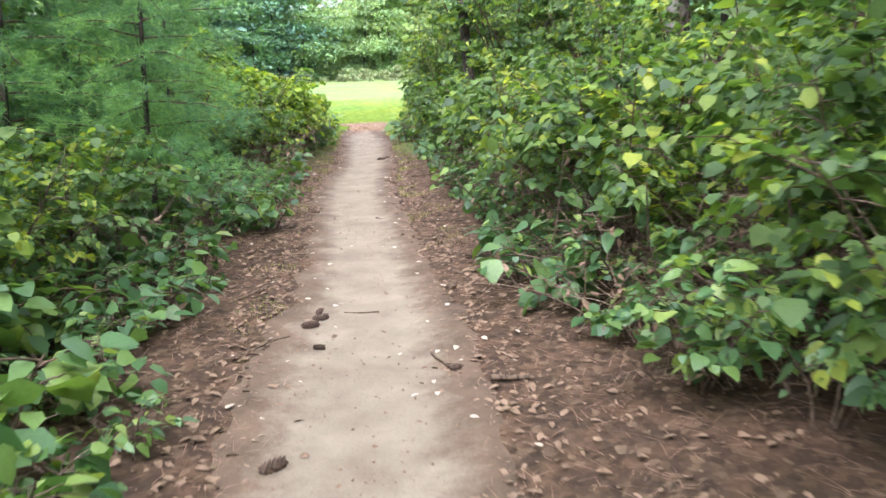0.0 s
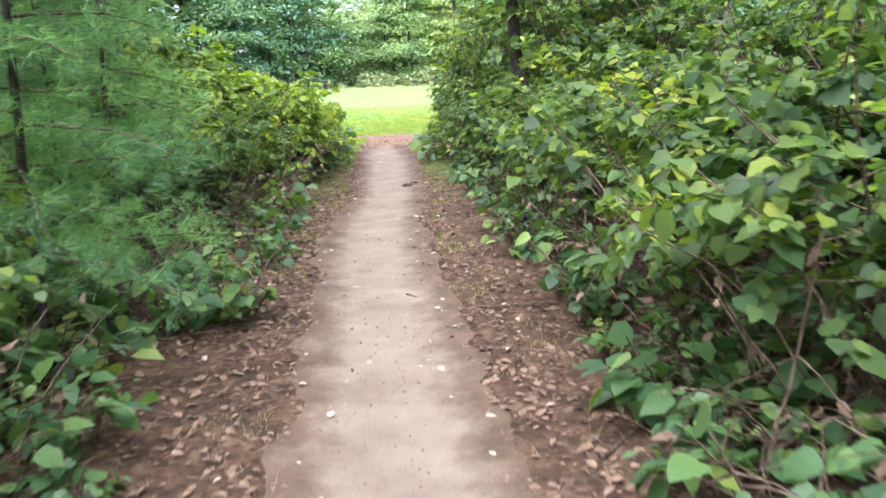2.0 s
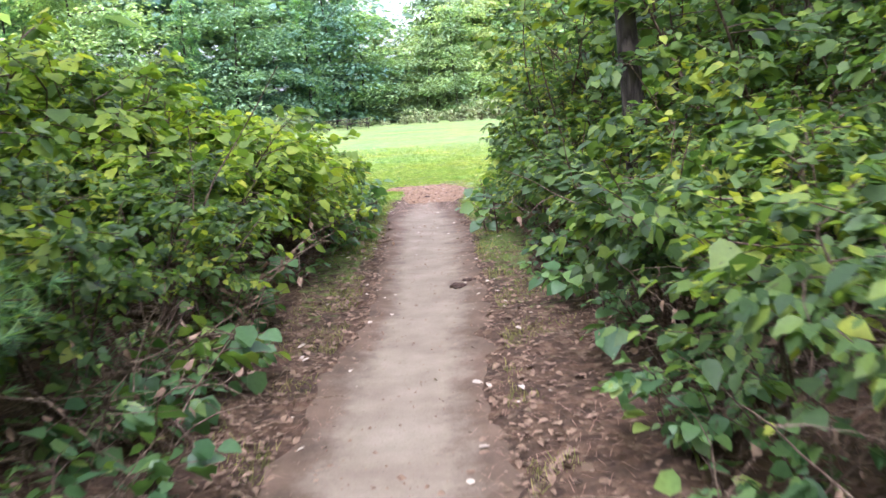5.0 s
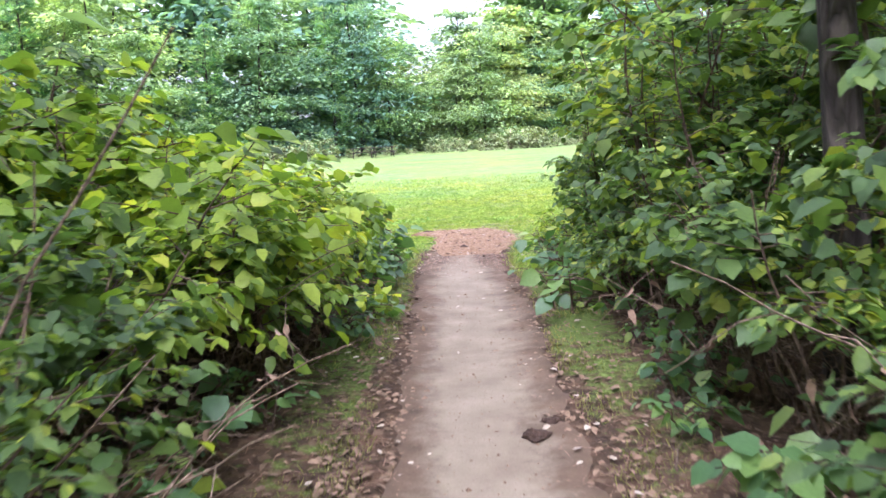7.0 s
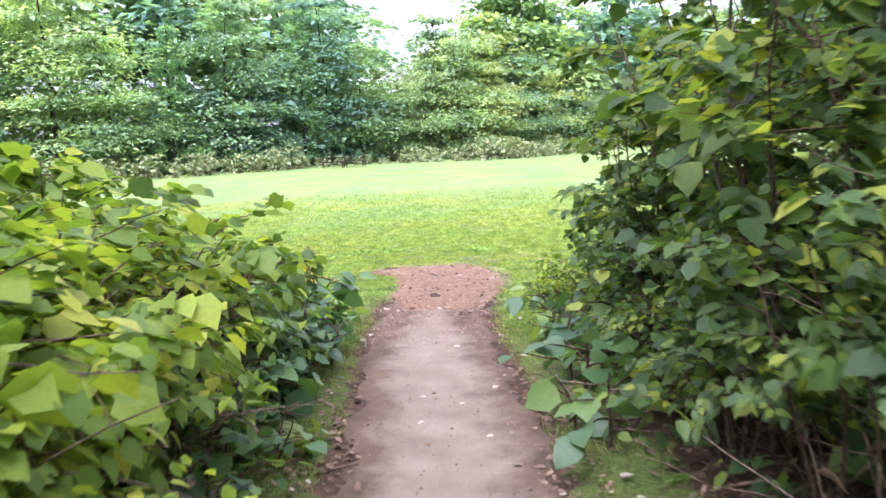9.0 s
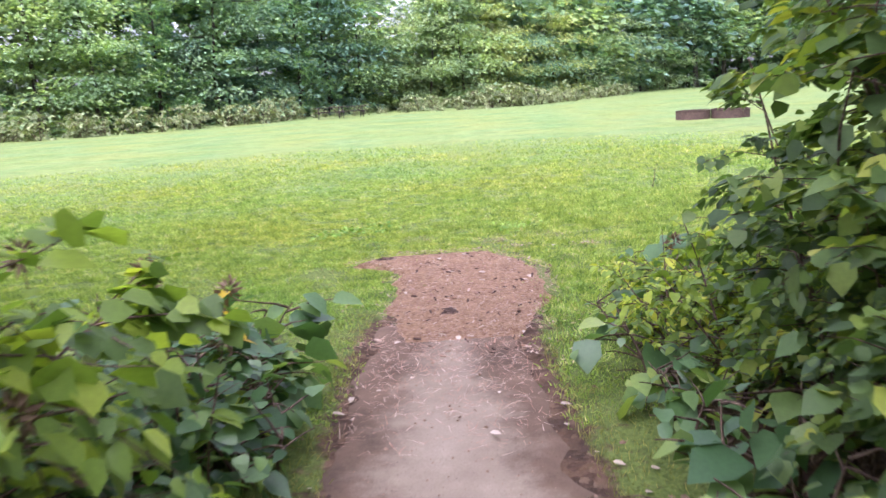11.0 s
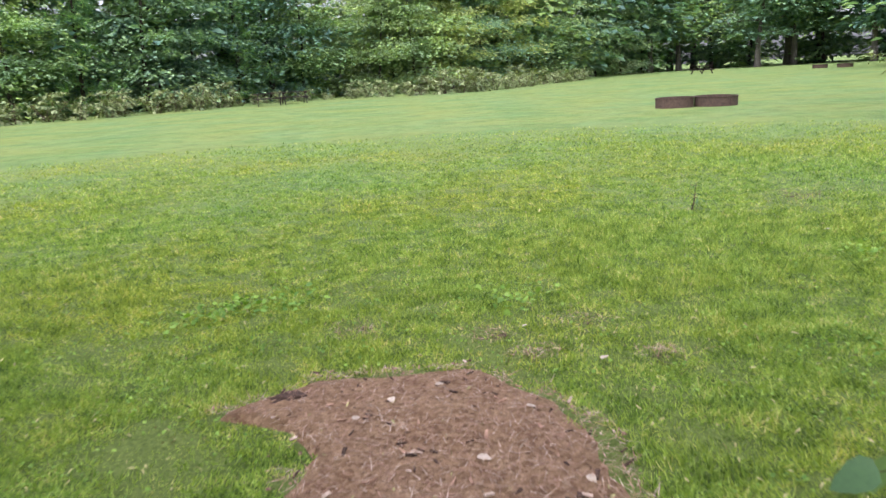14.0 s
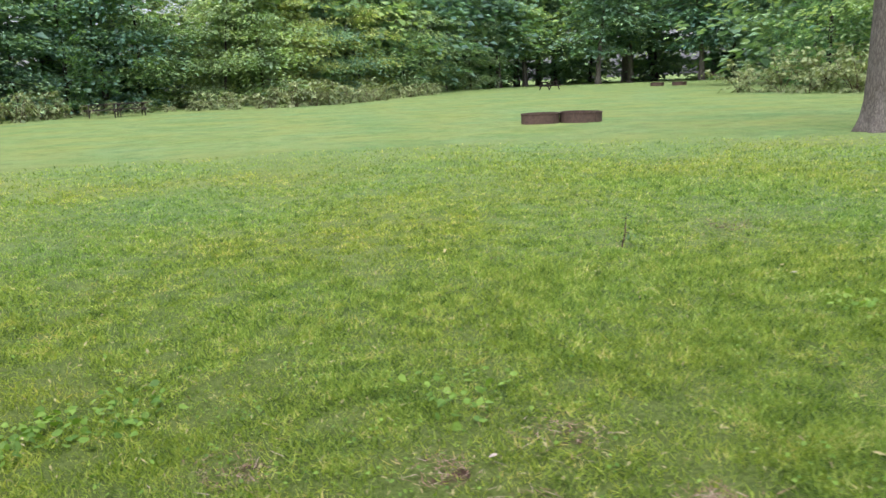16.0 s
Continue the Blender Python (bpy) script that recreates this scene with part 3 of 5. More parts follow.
herbs = [shrub("low_herb", 41 + k, 0.36, 0.34, 4, 70, 0.08, (BROAD, OVAL, BROAD)[k], HERB, "low broad-leaved seedling growing through leaf litter", 0.3, singles=6, lean=0.8) for k in range(3)]
saplings = [shrub("young_shrub", 45 + k, 0.85, 0.55, 4, 190, 0.085, (FINE, FINE_OVAL)[k], HERB, "knee-high young shrub with broad soft leaves", 0.35, singles=10, lean=0.6) for k in range(2)]

lay = np.random.default_rng(5)


def row(protos, spots, jx=0.15, jy=0.2, s0=0.85, s1=1.15, group="shrubs beside the trail"):
    for k, (x, y) in enumerate(spots):
        drop_at(protos[k % len(protos)], x + lay.uniform(-jx, jx), y + lay.uniform(-jy, jy), lay.uniform(0, 360), lay.uniform(s0, s1), used, group)


# right hand side of the trail: a wall of leaves with a hollow, stemmy foot
row(hedges, [(1.65, y) for y in np.arange(4.8, 9.0, 0.85)], 0.1, 0.2, 0.85, 1.0)
row(hedges, [(1.4, y) for y in np.arange(8.6, 10.6, 0.8)], 0.08, 0.15, 0.85, 0.98)
row(hedges, [(1.34, y) for y in np.arange(10.6, 13.5, 0.75)], 0.06, 0.15, 0.85, 1.0)
# Shrubs added out of view to block sky light over the near right ground.
row(hedges, [(2.1, 3.1), (2.0, 3.9), (1.95, 2.2), (2.4, 2.7)], 0.05, 0.1, 0.9, 1.0)
row(talls, [(2.8, 2.2), (2.9, 3.3), (3.0, 1.2)], 0.05, 0.1, 0.9, 1.0)
row(hedges, [(2.5, y) for y in np.arange(3.6, 14, 0.95)], 0.2, 0.3, 0.95, 1.2)
row(talls, [(3.5, y) for y in np.arange(3.5, 14, 1.4)], 0.35, 0.4, 0.8, 1.0)
row(talls, [(1.55, 13.9), (1.5, 14.9), (1.5, 15.8), (1.75, 16.6), (1.95, 15.4), (2.05, 16.2)], 0.06, 0.1, 0.8, 0.95)
row(talls, [(1.42, 16.7), (1.4, 16.2)], 0.03, 0.05, 0.62, 0.7)
row(talls, [(2.6, 12.6), (2.5, 13.8), (2.7, 14.8), (2.6, 15.8), (2.7, 16.6), (3.6, 14.4), (3.7, 16.0)], 0.1, 0.15, 1.2, 1.45)
row(hedges, [(1.22, 13.9), (1.18, 14.7), (1.2, 15.5), (1.25, 16.3)], 0.05, 0.1, 0.7, 0.8)
row(edge_bushes, [(1.2, 17.2), (1.5, 17.7), (1.3, 18.3), (1.65, 18.5), (2.2, 18.1), (1.95, 17.6), (2.2, 18.6), (2.9, 18.3), (1.08, 17.8)], 0.05, 0.08, 0.75, 0.95)
row(herbs, [(0.95, 17.4), (0.95, 18.0), (1.2, 18.6), (1.7, 18.8), (0.8, 16.8), (0.75, 16.0), (0.75, 15.2), (2.2, 18.9)], 0.05, 0.1, 1.0, 1.4, "seedlings in the leaf litter")
# left hand side
row(hedges, [(-2.7, y) for y in np.arange(3.2, 6.4, 0.9)], 0.2, 0.3, 0.7, 0.95)
row(talls, [(-3.9, y) for y in np.arange(3.0, 9, 1.5)], 0.4, 0.4, 0.8, 1.0)
row(talls, [(-3.2, y) for y in np.arange(9.4, 14.2, 1.1)], 0.25, 0.3, 0.75, 0.9)
row(hedges, [(-1.6, y) for y in np.arange(9.9, 12.9, 0.7)], 0.1, 0.15, 0.72, 0.85)
row(hedges, [(-2.15, y) for y in np.arange(3.9, 5.8, 0.6)], 0.1, 0.15, 0.7, 0.85)
row(hedges, [(-2.35, y) for y in np.arange(9.6, 13.8, 0.9)], 0.2, 0.2, 0.9, 1.05)
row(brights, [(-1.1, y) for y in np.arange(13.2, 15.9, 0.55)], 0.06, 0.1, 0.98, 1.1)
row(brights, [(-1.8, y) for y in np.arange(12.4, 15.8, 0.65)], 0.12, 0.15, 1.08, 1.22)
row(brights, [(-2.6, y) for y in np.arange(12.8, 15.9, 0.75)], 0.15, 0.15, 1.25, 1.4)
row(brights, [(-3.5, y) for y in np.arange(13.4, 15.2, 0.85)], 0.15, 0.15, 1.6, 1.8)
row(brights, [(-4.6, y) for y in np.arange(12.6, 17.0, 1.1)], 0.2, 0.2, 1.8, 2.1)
# low plants
row(saplings, [(-0.95, 16.6), (-1.1, 15.8), (-1.0, 15.1), (-1.3, 16.6), (-1.15, 16.3), (-1.6, 16.5), (-1.45, 16.0), (-1.9, 16.3)], 0.06, 0.1, 0.75, 0.95, "young shrubs beside the trail")
row(herbs, [(-1.1, 17.3), (-1.35, 17.5), (-1.6, 17.4), (-0.92, 17.15), (-1.25, 17.0), (-1.5, 17.1), (-1.75, 17.6), (-0.8, 16.8), (-1.2, 17.65)], 0.04, 0.05, 0.9, 1.3, "seedlings in the leaf litter")
row(herbs, [(-0.8 - 0.5 * lay.random(), y) for y in np.arange(14.6, 17.3, 0.3)], 0.06, 0.1, 0.8, 1.2, "seedlings in the leaf litter")
row(herbs, [(-0.98 - 0.8 * lay.random(), y) for y in np.arange(2.4, 13.0, 0.34)], 0.15, 0.2, 0.5, 1.1, "seedlings in the leaf litter")
row(herbs, [(-1.25 - 1.2 * lay.random(), y) for y in np.arange(2.4, 8.0, 0.2)], 0.2, 0.2, 0.7, 1.3, "seedlings in the leaf litter")
row(saplings, [(-1.9 - 0.8 * lay.random(), y) for y in np.arange(3.2, 7.0, 0.42)], 0.2, 0.2, 0.7, 1.05, "young shrubs beside the trail")
row(herbs, [(0.9 + 0.5 * lay.random(), y) for y in np.arange(4.4, 14.0, 0.5)], 0.12, 0.2, 0.5, 1.1, "seedlings in the leaf litter")
row(saplings, [(1.36, 2.95), (1.6, 2.6), (1.55, 3.25), (1.8, 3.0), (1.75, 3.7), (1.5, 4.3), (1.5, 5.6), (1.35, 6.6)], 0.06, 0.08, 0.8, 1.15, "young shrubs beside the trail")
row(herbs, [(0.95 + 0.75 * lay.random(), y) for y in np.arange(3.6, 6.4, 0.4)], 0.1, 0.12, 0.5, 1.0, "seedlings in the leaf litter")
row(saplings, [(1.15, 7.0), (1.05, 8.2), (1.0, 9.4), (1.25, 5.9)], 0.08, 0.12, 0.6, 0.8, "young shrubs beside the trail")

# ---------------------------------------------------------------- trees


def broad_tree(name, seed, height, trunk_r, crown_r, crown_low, boughs, per, leaf, mat, label, bark=BARK):
    """A tapered trunk with limbs and an uneven crown of leafy boughs."""
    r = np.random.default_rng(seed)
    top = tagged(empty(name), label, "tree")
    main = curve_line(r, (0, 0, -0.15), (r.normal(0, 0.03), r.normal(0, 0.03), 1), height * 0.92, 0.035, 0.0, 12)
    rad = trunk_r * (np.linspace(1, 0.12, 12) + 0.45 * np.exp(-np.linspace(0, 12, 12)))
    v, f = tube(main, rad, 10)
    np_part("trunk", v, [f], bark, top, smooth=True)
    os_, ax_, nm_, sz_ = [], [], [], []
    for k in range(boughs):
        h = crown_low + (1 - crown_low) * (k + r.uniform(0, 1)) / boughs
        prof = math.sin(math.pi * min(1, 0.16 + 0.80 * (h - crown_low) / (1 - crown_low))) ** 0.7
        ang = k * 2.4 + r.uniform(-0.6, 0.6)
        i = min(int(h * 11), 10)
        start = main[i]
        reach = crown_r * prof * r.uniform(0.5, 1.2)
        d = np.array([math.cos(ang), math.sin(ang), r.uniform(0.0, 0.45)])
        br = curve_line(r, start, d, reach, 0.12, 0.05, 6)
        if k % 7 == 0:
            v, f = tube(br, np.linspace(trunk_r * 0.28, 0.012, 6), 5)
            np_part("limb", v, [f], bark, top, smooth=True)
        n = int(per * (0.5 + prof))
        g = r.beta(2.2, 1.2, n) * 5
        j = np.minimum(g.astype(int), 4)
        c = br[j] + (br[j + 1] - br[j]) * (g - j)[:, None]
        wide = reach * 0.27 * (0.5 + g / 5)[:, None]
        off = np.clip(r.normal(0, 1, (n, 3)), -1.9, 1.9) * np.array([1, 1, 0.16]) * np.maximum(wide, 0.25)
        off[:, 2] -= np.minimum(0.25 * (off[:, 0] ** 2 + off[:, 1] ** 2) / np.maximum(reach, 0.5), 0.8)
        os_.append(c + off)
        ax_.append(unit(off * np.array([1, 1, 0.4]) + d * 0.5 + r.normal(0, 0.3, (n, 3)) + np.array([0, 0, -0.2])))
        nm_.append(unit(np.array([0, 0, 1.0]) + r.normal(0, 0.3, (n, 3))))
        sz_.append(leaf * r.uniform(0.6, 1.4, n))
    v, f = scatter(*SPRAY, np.concatenate(os_), np.concatenate(ax_), np.concatenate(nm_), np.concatenate(sz_))
    np_part("crown", v, [f], mat, top, kind="stuff")
    return top


def pine(name, seed, height, trunk_r, reach, clumps, needles, needle_len, needle_w, label, low=0.12, far=False):
    """A pine with whorled branches, each carrying tufts of long needles."""
    r = np.random.default_rng(seed)
    top = tagged(empty(name), label, "tree")
    main = curve_line(r, (0, 0, -0.1), (0, 0, 1), height, 0.02, 0.0, 12)
    v, f = tube(main, trunk_r * np.linspace(1.1, 0.12, 12), 8)
    np_part("trunk", v, [f], BARK, top, smooth=True)
    o, a, wood = [], [], []
    levels = int(height / (0.75 if far else 0.42))
    for k in range(levels):
        for b in range(5):
            h = min(low + (1 - low) * (k + r.uniform(-0.45, 0.45)) / levels, 0.99)
            ang = k * 0.9 + b * 1.257 + r.uniform(-0.25, 0.25)
            L = reach * (1.08 - h) ** 0.8 * r.uniform(0.7, 1.1)
            i = h * 11
            i0 = min(int(i), 10)
            st = main[i0] + (main[i0 + 1] - main[i0]) * (i - i0)
            br = curve_line(r, st, (math.cos(ang), math.sin(ang), r.uniform(-0.15, 0.45)), L, 0.09, 0.04, 6)
            v, f = tube(br, np.linspace(0.014, 0.003, 6) * (trunk_r / 0.05) ** 0.5, 4)
            if far:
                wood.append((v, f))
            else:
                np_part("branch", v, [f], TWIG, top, smooth=True)
            n = int(clumps * (0.4 + L / reach))
            g = r.uniform(0.5, 5, n)
            j = np.minimum(g.astype(int), 4)
            d = unit(br[j + 1] - br[j])
            c = br[j] + (br[j + 1] - br[j]) * (g - j)[:, None]
            side = np.cross(d, [0, 0, 1.0])
            c = c + side * (r.normal(0, 0.14, n) * L)[:, None] + np.array([0, 0, 1.0]) * r.normal(0, 0.06, (n, 1)) * L
            o.append(c)
            a.append(unit(d + side * r.normal(0, 0.5, (n, 1)) + np.array([0, 0, 0.15])))
    if far:
        v, f = join(wood)
        np_part("branchwork", v, [f], TWIG, top, kind="stuff", smooth=True)
    o, a = np.concatenate(o), np.concatenate(a)
    m = len(o) * needles
    ro, ra = np.repeat(o, needles, 0), np.repeat(a, needles, 0)
    ax = unit(ra * 0.9 + r.normal(0, 0.55, (m, 3)))
    tv = np.array([(-0.5 * needle_w / needle_len, 0, 0), (0.5 * needle_w / needle_len, 0, 0), (0.0, 1, -0.06)])
    v, f = scatter(tv, np.array([(0, 1, 2)]), ro, ax, unit(r.normal(0, 1, (m, 3))), needle_len * r.uniform(0.7, 1.2, m))
    np_part("needles", v, [f], NEEDLE, top, kind="stuff")
    return top


SAPLING = "young soft-needled pine leaning over the trail edge"
pine_a = pine("young_pine", 3, 4.6, 0.032, 1.4, 40, 19, 0.12, 0.0062, SAPLING, 0.2)
for x, y, t, z in [(-1.75, 6.5, 20, 0.82), (-2.05, 8.5, 130, 0.95), (-2.6, 7.8, 250, 1.15), (-2.8, 6.4, 70, 1.1), (-2.6, 9.7, 310, 1.1), (-3.4, 7.4, 190, 1.3), (-1.95, 7.4, 160, 0.6)]:
    drop_at(pine_a, x, y, t, z, used, "young pines beside the trail")

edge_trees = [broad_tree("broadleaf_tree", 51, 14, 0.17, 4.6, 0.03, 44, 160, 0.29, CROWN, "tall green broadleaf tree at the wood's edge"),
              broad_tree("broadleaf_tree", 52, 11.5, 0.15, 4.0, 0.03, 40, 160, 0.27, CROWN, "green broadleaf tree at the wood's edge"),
              broad_tree("pale_broadleaf_tree", 53, 10, 0.12, 3.4, 0.02, 38, 160, 0.25, PALE, "broadleaf tree at the meadow edge, grey-green leaves paled as by haze")]
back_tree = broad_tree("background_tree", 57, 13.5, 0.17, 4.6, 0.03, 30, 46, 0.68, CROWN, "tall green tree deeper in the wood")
far_pine = pine("far_pine", 5, 12, 0.17, 3.6, 15, 7, 0.5, 0.085, "tall dark green pine at the wood's edge", 0.03, far=True)
forest_tree = broad_tree("forest_tree", 54, 13, 0.085, 2.8, 0.62, 16, 32, 0.34, CROWN, "slender dark-trunked forest tree beside the trail")
bare_trunk = broad_tree("shade_tree", 55, 16, 0.30, 4.6, 0.30, 46, 56, 0.6, CROWN, "large grey-trunked tree standing in the wood's shade", OLD_BARK)

KINDS = edge_trees + [far_pine, bare_trunk]
FAR = [(-42, 54, 0), (-37, 59, 3), (-33, 62, 1), (-28.5, 63, 3), (-24.5, 65, 0), (-21, 65, 1), (-18, 68, 3), (-15, 71, 0), (-12.5, 74, 1), (-10, 77, 3), (-8, 79, 0),
       (-5.8, 80, 1), (0.0, 80, 2), (2.8, 81, 1), (6.0, 84, 2), (8.8, 87, 1), (11.5, 90, 2), (14.5, 94, 1), (17.5, 98, 2), (20.5, 102, 2), (24, 106, 1), (28, 110, 2),
       (33, 114, 4), (38, 118, 4), (44, 109, 4), (50, 112, 4), (55, 104, 4), (59, 96, 4), (57, 86, 3), (52, 78, 3), (46, 72, 0), (40, 67, 3), (36, 61, 3), (35, 54, 0), (36, 46, 3), (37, 38, 1)]
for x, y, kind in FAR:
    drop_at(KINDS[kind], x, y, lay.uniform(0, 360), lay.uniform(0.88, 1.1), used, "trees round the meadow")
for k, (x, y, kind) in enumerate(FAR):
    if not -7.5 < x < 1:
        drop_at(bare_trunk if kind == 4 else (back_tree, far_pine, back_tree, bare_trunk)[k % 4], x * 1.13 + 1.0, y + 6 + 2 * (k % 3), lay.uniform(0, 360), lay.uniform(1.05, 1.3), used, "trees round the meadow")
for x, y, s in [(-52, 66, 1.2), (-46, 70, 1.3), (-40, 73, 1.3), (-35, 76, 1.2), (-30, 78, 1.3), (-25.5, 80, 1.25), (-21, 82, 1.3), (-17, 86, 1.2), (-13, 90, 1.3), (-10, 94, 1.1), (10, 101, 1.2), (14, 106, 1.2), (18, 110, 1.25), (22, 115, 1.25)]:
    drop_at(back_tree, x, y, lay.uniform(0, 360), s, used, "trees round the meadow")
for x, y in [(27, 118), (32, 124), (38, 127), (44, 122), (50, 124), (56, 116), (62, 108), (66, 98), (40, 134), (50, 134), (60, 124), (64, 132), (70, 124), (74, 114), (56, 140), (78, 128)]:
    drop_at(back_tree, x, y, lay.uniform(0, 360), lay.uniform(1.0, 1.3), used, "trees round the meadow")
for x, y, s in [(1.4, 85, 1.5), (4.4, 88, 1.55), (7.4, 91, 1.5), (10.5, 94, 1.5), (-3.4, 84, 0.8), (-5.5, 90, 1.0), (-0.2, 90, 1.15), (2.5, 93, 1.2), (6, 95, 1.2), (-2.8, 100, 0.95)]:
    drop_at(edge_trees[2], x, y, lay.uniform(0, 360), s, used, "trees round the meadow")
# Mostly unseen crowns, added to shade the trail; trunks at negative y stay unseen.
for x, y in [(1.74, 12.9), (4.4, 10.6), (3.9, 6.4), (5.8, 8.6), (4.8, 3.0), (6.2, 13.6), (-4.9, 4.0), (-4.6, 9.6), (-6.2, 12.8), (-5.9, 16.4), (7.5, 11.0), (-7.5, 7.0), (-3.4, -3.0), (3.6, -3.5), (0.5, -8.0), (-8.5, 10.5), (8.5, 6.0), (7, 1), (-7, 1)]:
    drop_at(forest_tree, x, y, lay.uniform(0, 360), lay.uniform(0.85, 1.1), used, "forest trees beside the trail")
# Added ring that closes the wood and shades it, unseen behind the start.
for x, y in [(-9, 4.0), (-9.5, 8.5), (-9.5, 14), (-13, 11), (-13, 4), (9.5, 5.5), (9.8, 10), (9.4, 15), (13, 12), (13, 6), (-4, -9), (4, -9), (0, -13), (-10, -4), (10, -4)]:
    drop_at(back_tree, x, y, lay.uniform(0, 360), lay.uniform(0.7, 0.9), used, "forest trees beside the trail")

# ---------------------------------------------------------------- big pine beside the meadow


def old_pine(x, y):
    r = np.random.default_rng(8)
    top = tagged(empty("old_pine", (x, y, float(terrain(x, y)))), "thick old pine with rough grey-brown bark in the grass", "tree")
    hs = np.array([-0.15, 0.0, 0.12, 0.3, 0.6, 1.2, 2.5, 5, 8, 12, 16])
    rr = np.array([0.50, 0.46, 0.40, 0.345, 0.31, 0.29, 0.275, 0.25, 0.21, 0.14, 0.03])
    ang = np.arange(28) * 2 * np.pi / 28
    v = []
    for h, q in zip(hs, rr):
        flare = 1 + (0.16 * np.sin(ang * 5 + 1) + 0.08 * np.sin(ang * 9)) * np.clip((0.7 - h) / 0.7, 0, 1) + 0.02 * r.normal(0, 1, 28)
        v.append(np.stack([q * flare * np.cos(ang) + 0.02 * h, q * flare * np.sin(ang), np.full(28, h)], -1))
    k, j = np.meshgrid(np.arange(len(hs) - 1), np.arange(28), indexing="ij")
    a, b = k * 28 + j, k * 28 + (j + 1) % 28
    np_part("trunk", np.concatenate(v), [np.stack([a, b, b + 28, a + 28], -1).reshape(-1, 4)], OLD_BARK, top, smooth=True)
    o, ax = [], []
    for n in range(26):
        h = 6.5 + 9 * n / 26
        t = n * 2.4
        br = curve_line(r, (0.02 * h, 0, h), (math.cos(t), math.sin(t), 0.1), 3.6 * (1.1 - n / 30), 0.07, 0.02, 6)
        v, f = tube(br, np.linspace(0.05, 0.01, 6), 5)
        np_part("branch", v, [f], OLD_BARK, top, smooth=True)
        g = r.uniform(1.5, 5, 26)
        i = np.minimum(g.astype(int), 4)
        o.append(br[i] + (br[i + 1] - br[i]) * (g - i)[:, None] + r.normal(0, 0.3, (26, 3)))
        ax.append(unit(br[i + 1] - br[i] + r.normal(0, 0.3, (26, 3))))
    o, ax = np.repeat(np.concatenate(o), 10, 0), np.repeat(np.concatenate(ax), 10, 0)
    m = len(o)
    tv = np.array([(-0.06, 0, 0), (0.06, 0, 0), (0, 1, -0.06)])
    v, f = scatter(tv, np.array([(0, 1, 2)]), o, unit(ax + r.normal(0, 0.5, (m, 3))), unit(r.normal(0, 1, (m, 3))), 0.45 * r.uniform(0.7, 1.2, m))
    np_part("needles", v, [f], NEEDLE, top, kind="stuff")


old_pine(12.4, 32.0)

# ---------------------------------------------------------------- weeds and thickets round the meadow
weeds = [shrub("weed_clump", 61 + k, 0.85, 0.7, 5, 420, 0.095, (NARROW, OVAL)[k], WEED, "pale grey-green tall weeds at the meadow edge", 0.1, singles=0, lean=0.7) for k in range(2)]
thicket = shrub("thicket_bush", 65, 2.3, 1.5, 6, 1000, 0.14, OVAL, WEED, "brownish-green thicket bush at the meadow edge", 0.08, singles=0, lean=0.8)
LINE = [(-36, 51), (-28, 56), (-22, 57.5), (-16, 60), (-11, 65.5), (-8.5, 70.5), (-4.5, 72.5), (-1, 72), (3, 70), (7, 71.5), (10, 76), (14, 83), (19, 91)]
for k in range(64):
    g = k / 63 * (len(LINE) - 1)
    i = min(int(g), len(LINE) - 2)
    x = LINE[i][0] + (LINE[i + 1][0] - LINE[i][0]) * (g - i)
    y = LINE[i][1] + (LINE[i + 1][1] - LINE[i][1]) * (g - i)
    s = 0.95 + 0.55 * math.exp(-((x - 5) / 2.2) ** 2) + lay.uniform(-0.15, 0.2) + (0.35 if x < -9.5 else 0.0) - (0.4 if -9.5 < x < -2 else 0.0)
    drop_at(weeds[k % 2], x + lay.uniform(-0.4, 0.4), y + lay.uniform(-0.5, 1.2), lay.uniform(0, 360), s, used, "weeds along the meadow edge")
for x, y, s in [(27.6, 58, 1.0), (28.4, 55.5, 1.2), (28.0, 53, 1.0), (28.6, 50.5, 1.15), (28.2, 48, 0.95), (29.8, 52, 1.3), (31, 56, 1.3), (-20, 60.5, 0.8), (-14.5, 63.5, 0.8), (10.5, 80, 0.9), (17, 91, 0.8), (27, 109, 1.0)]:
    drop_at(thicket, x, y, lay.uniform(0, 360), s, used, "thickets round the meadow")

# ---------------------------------------------------------------- fire rings and picnic tables


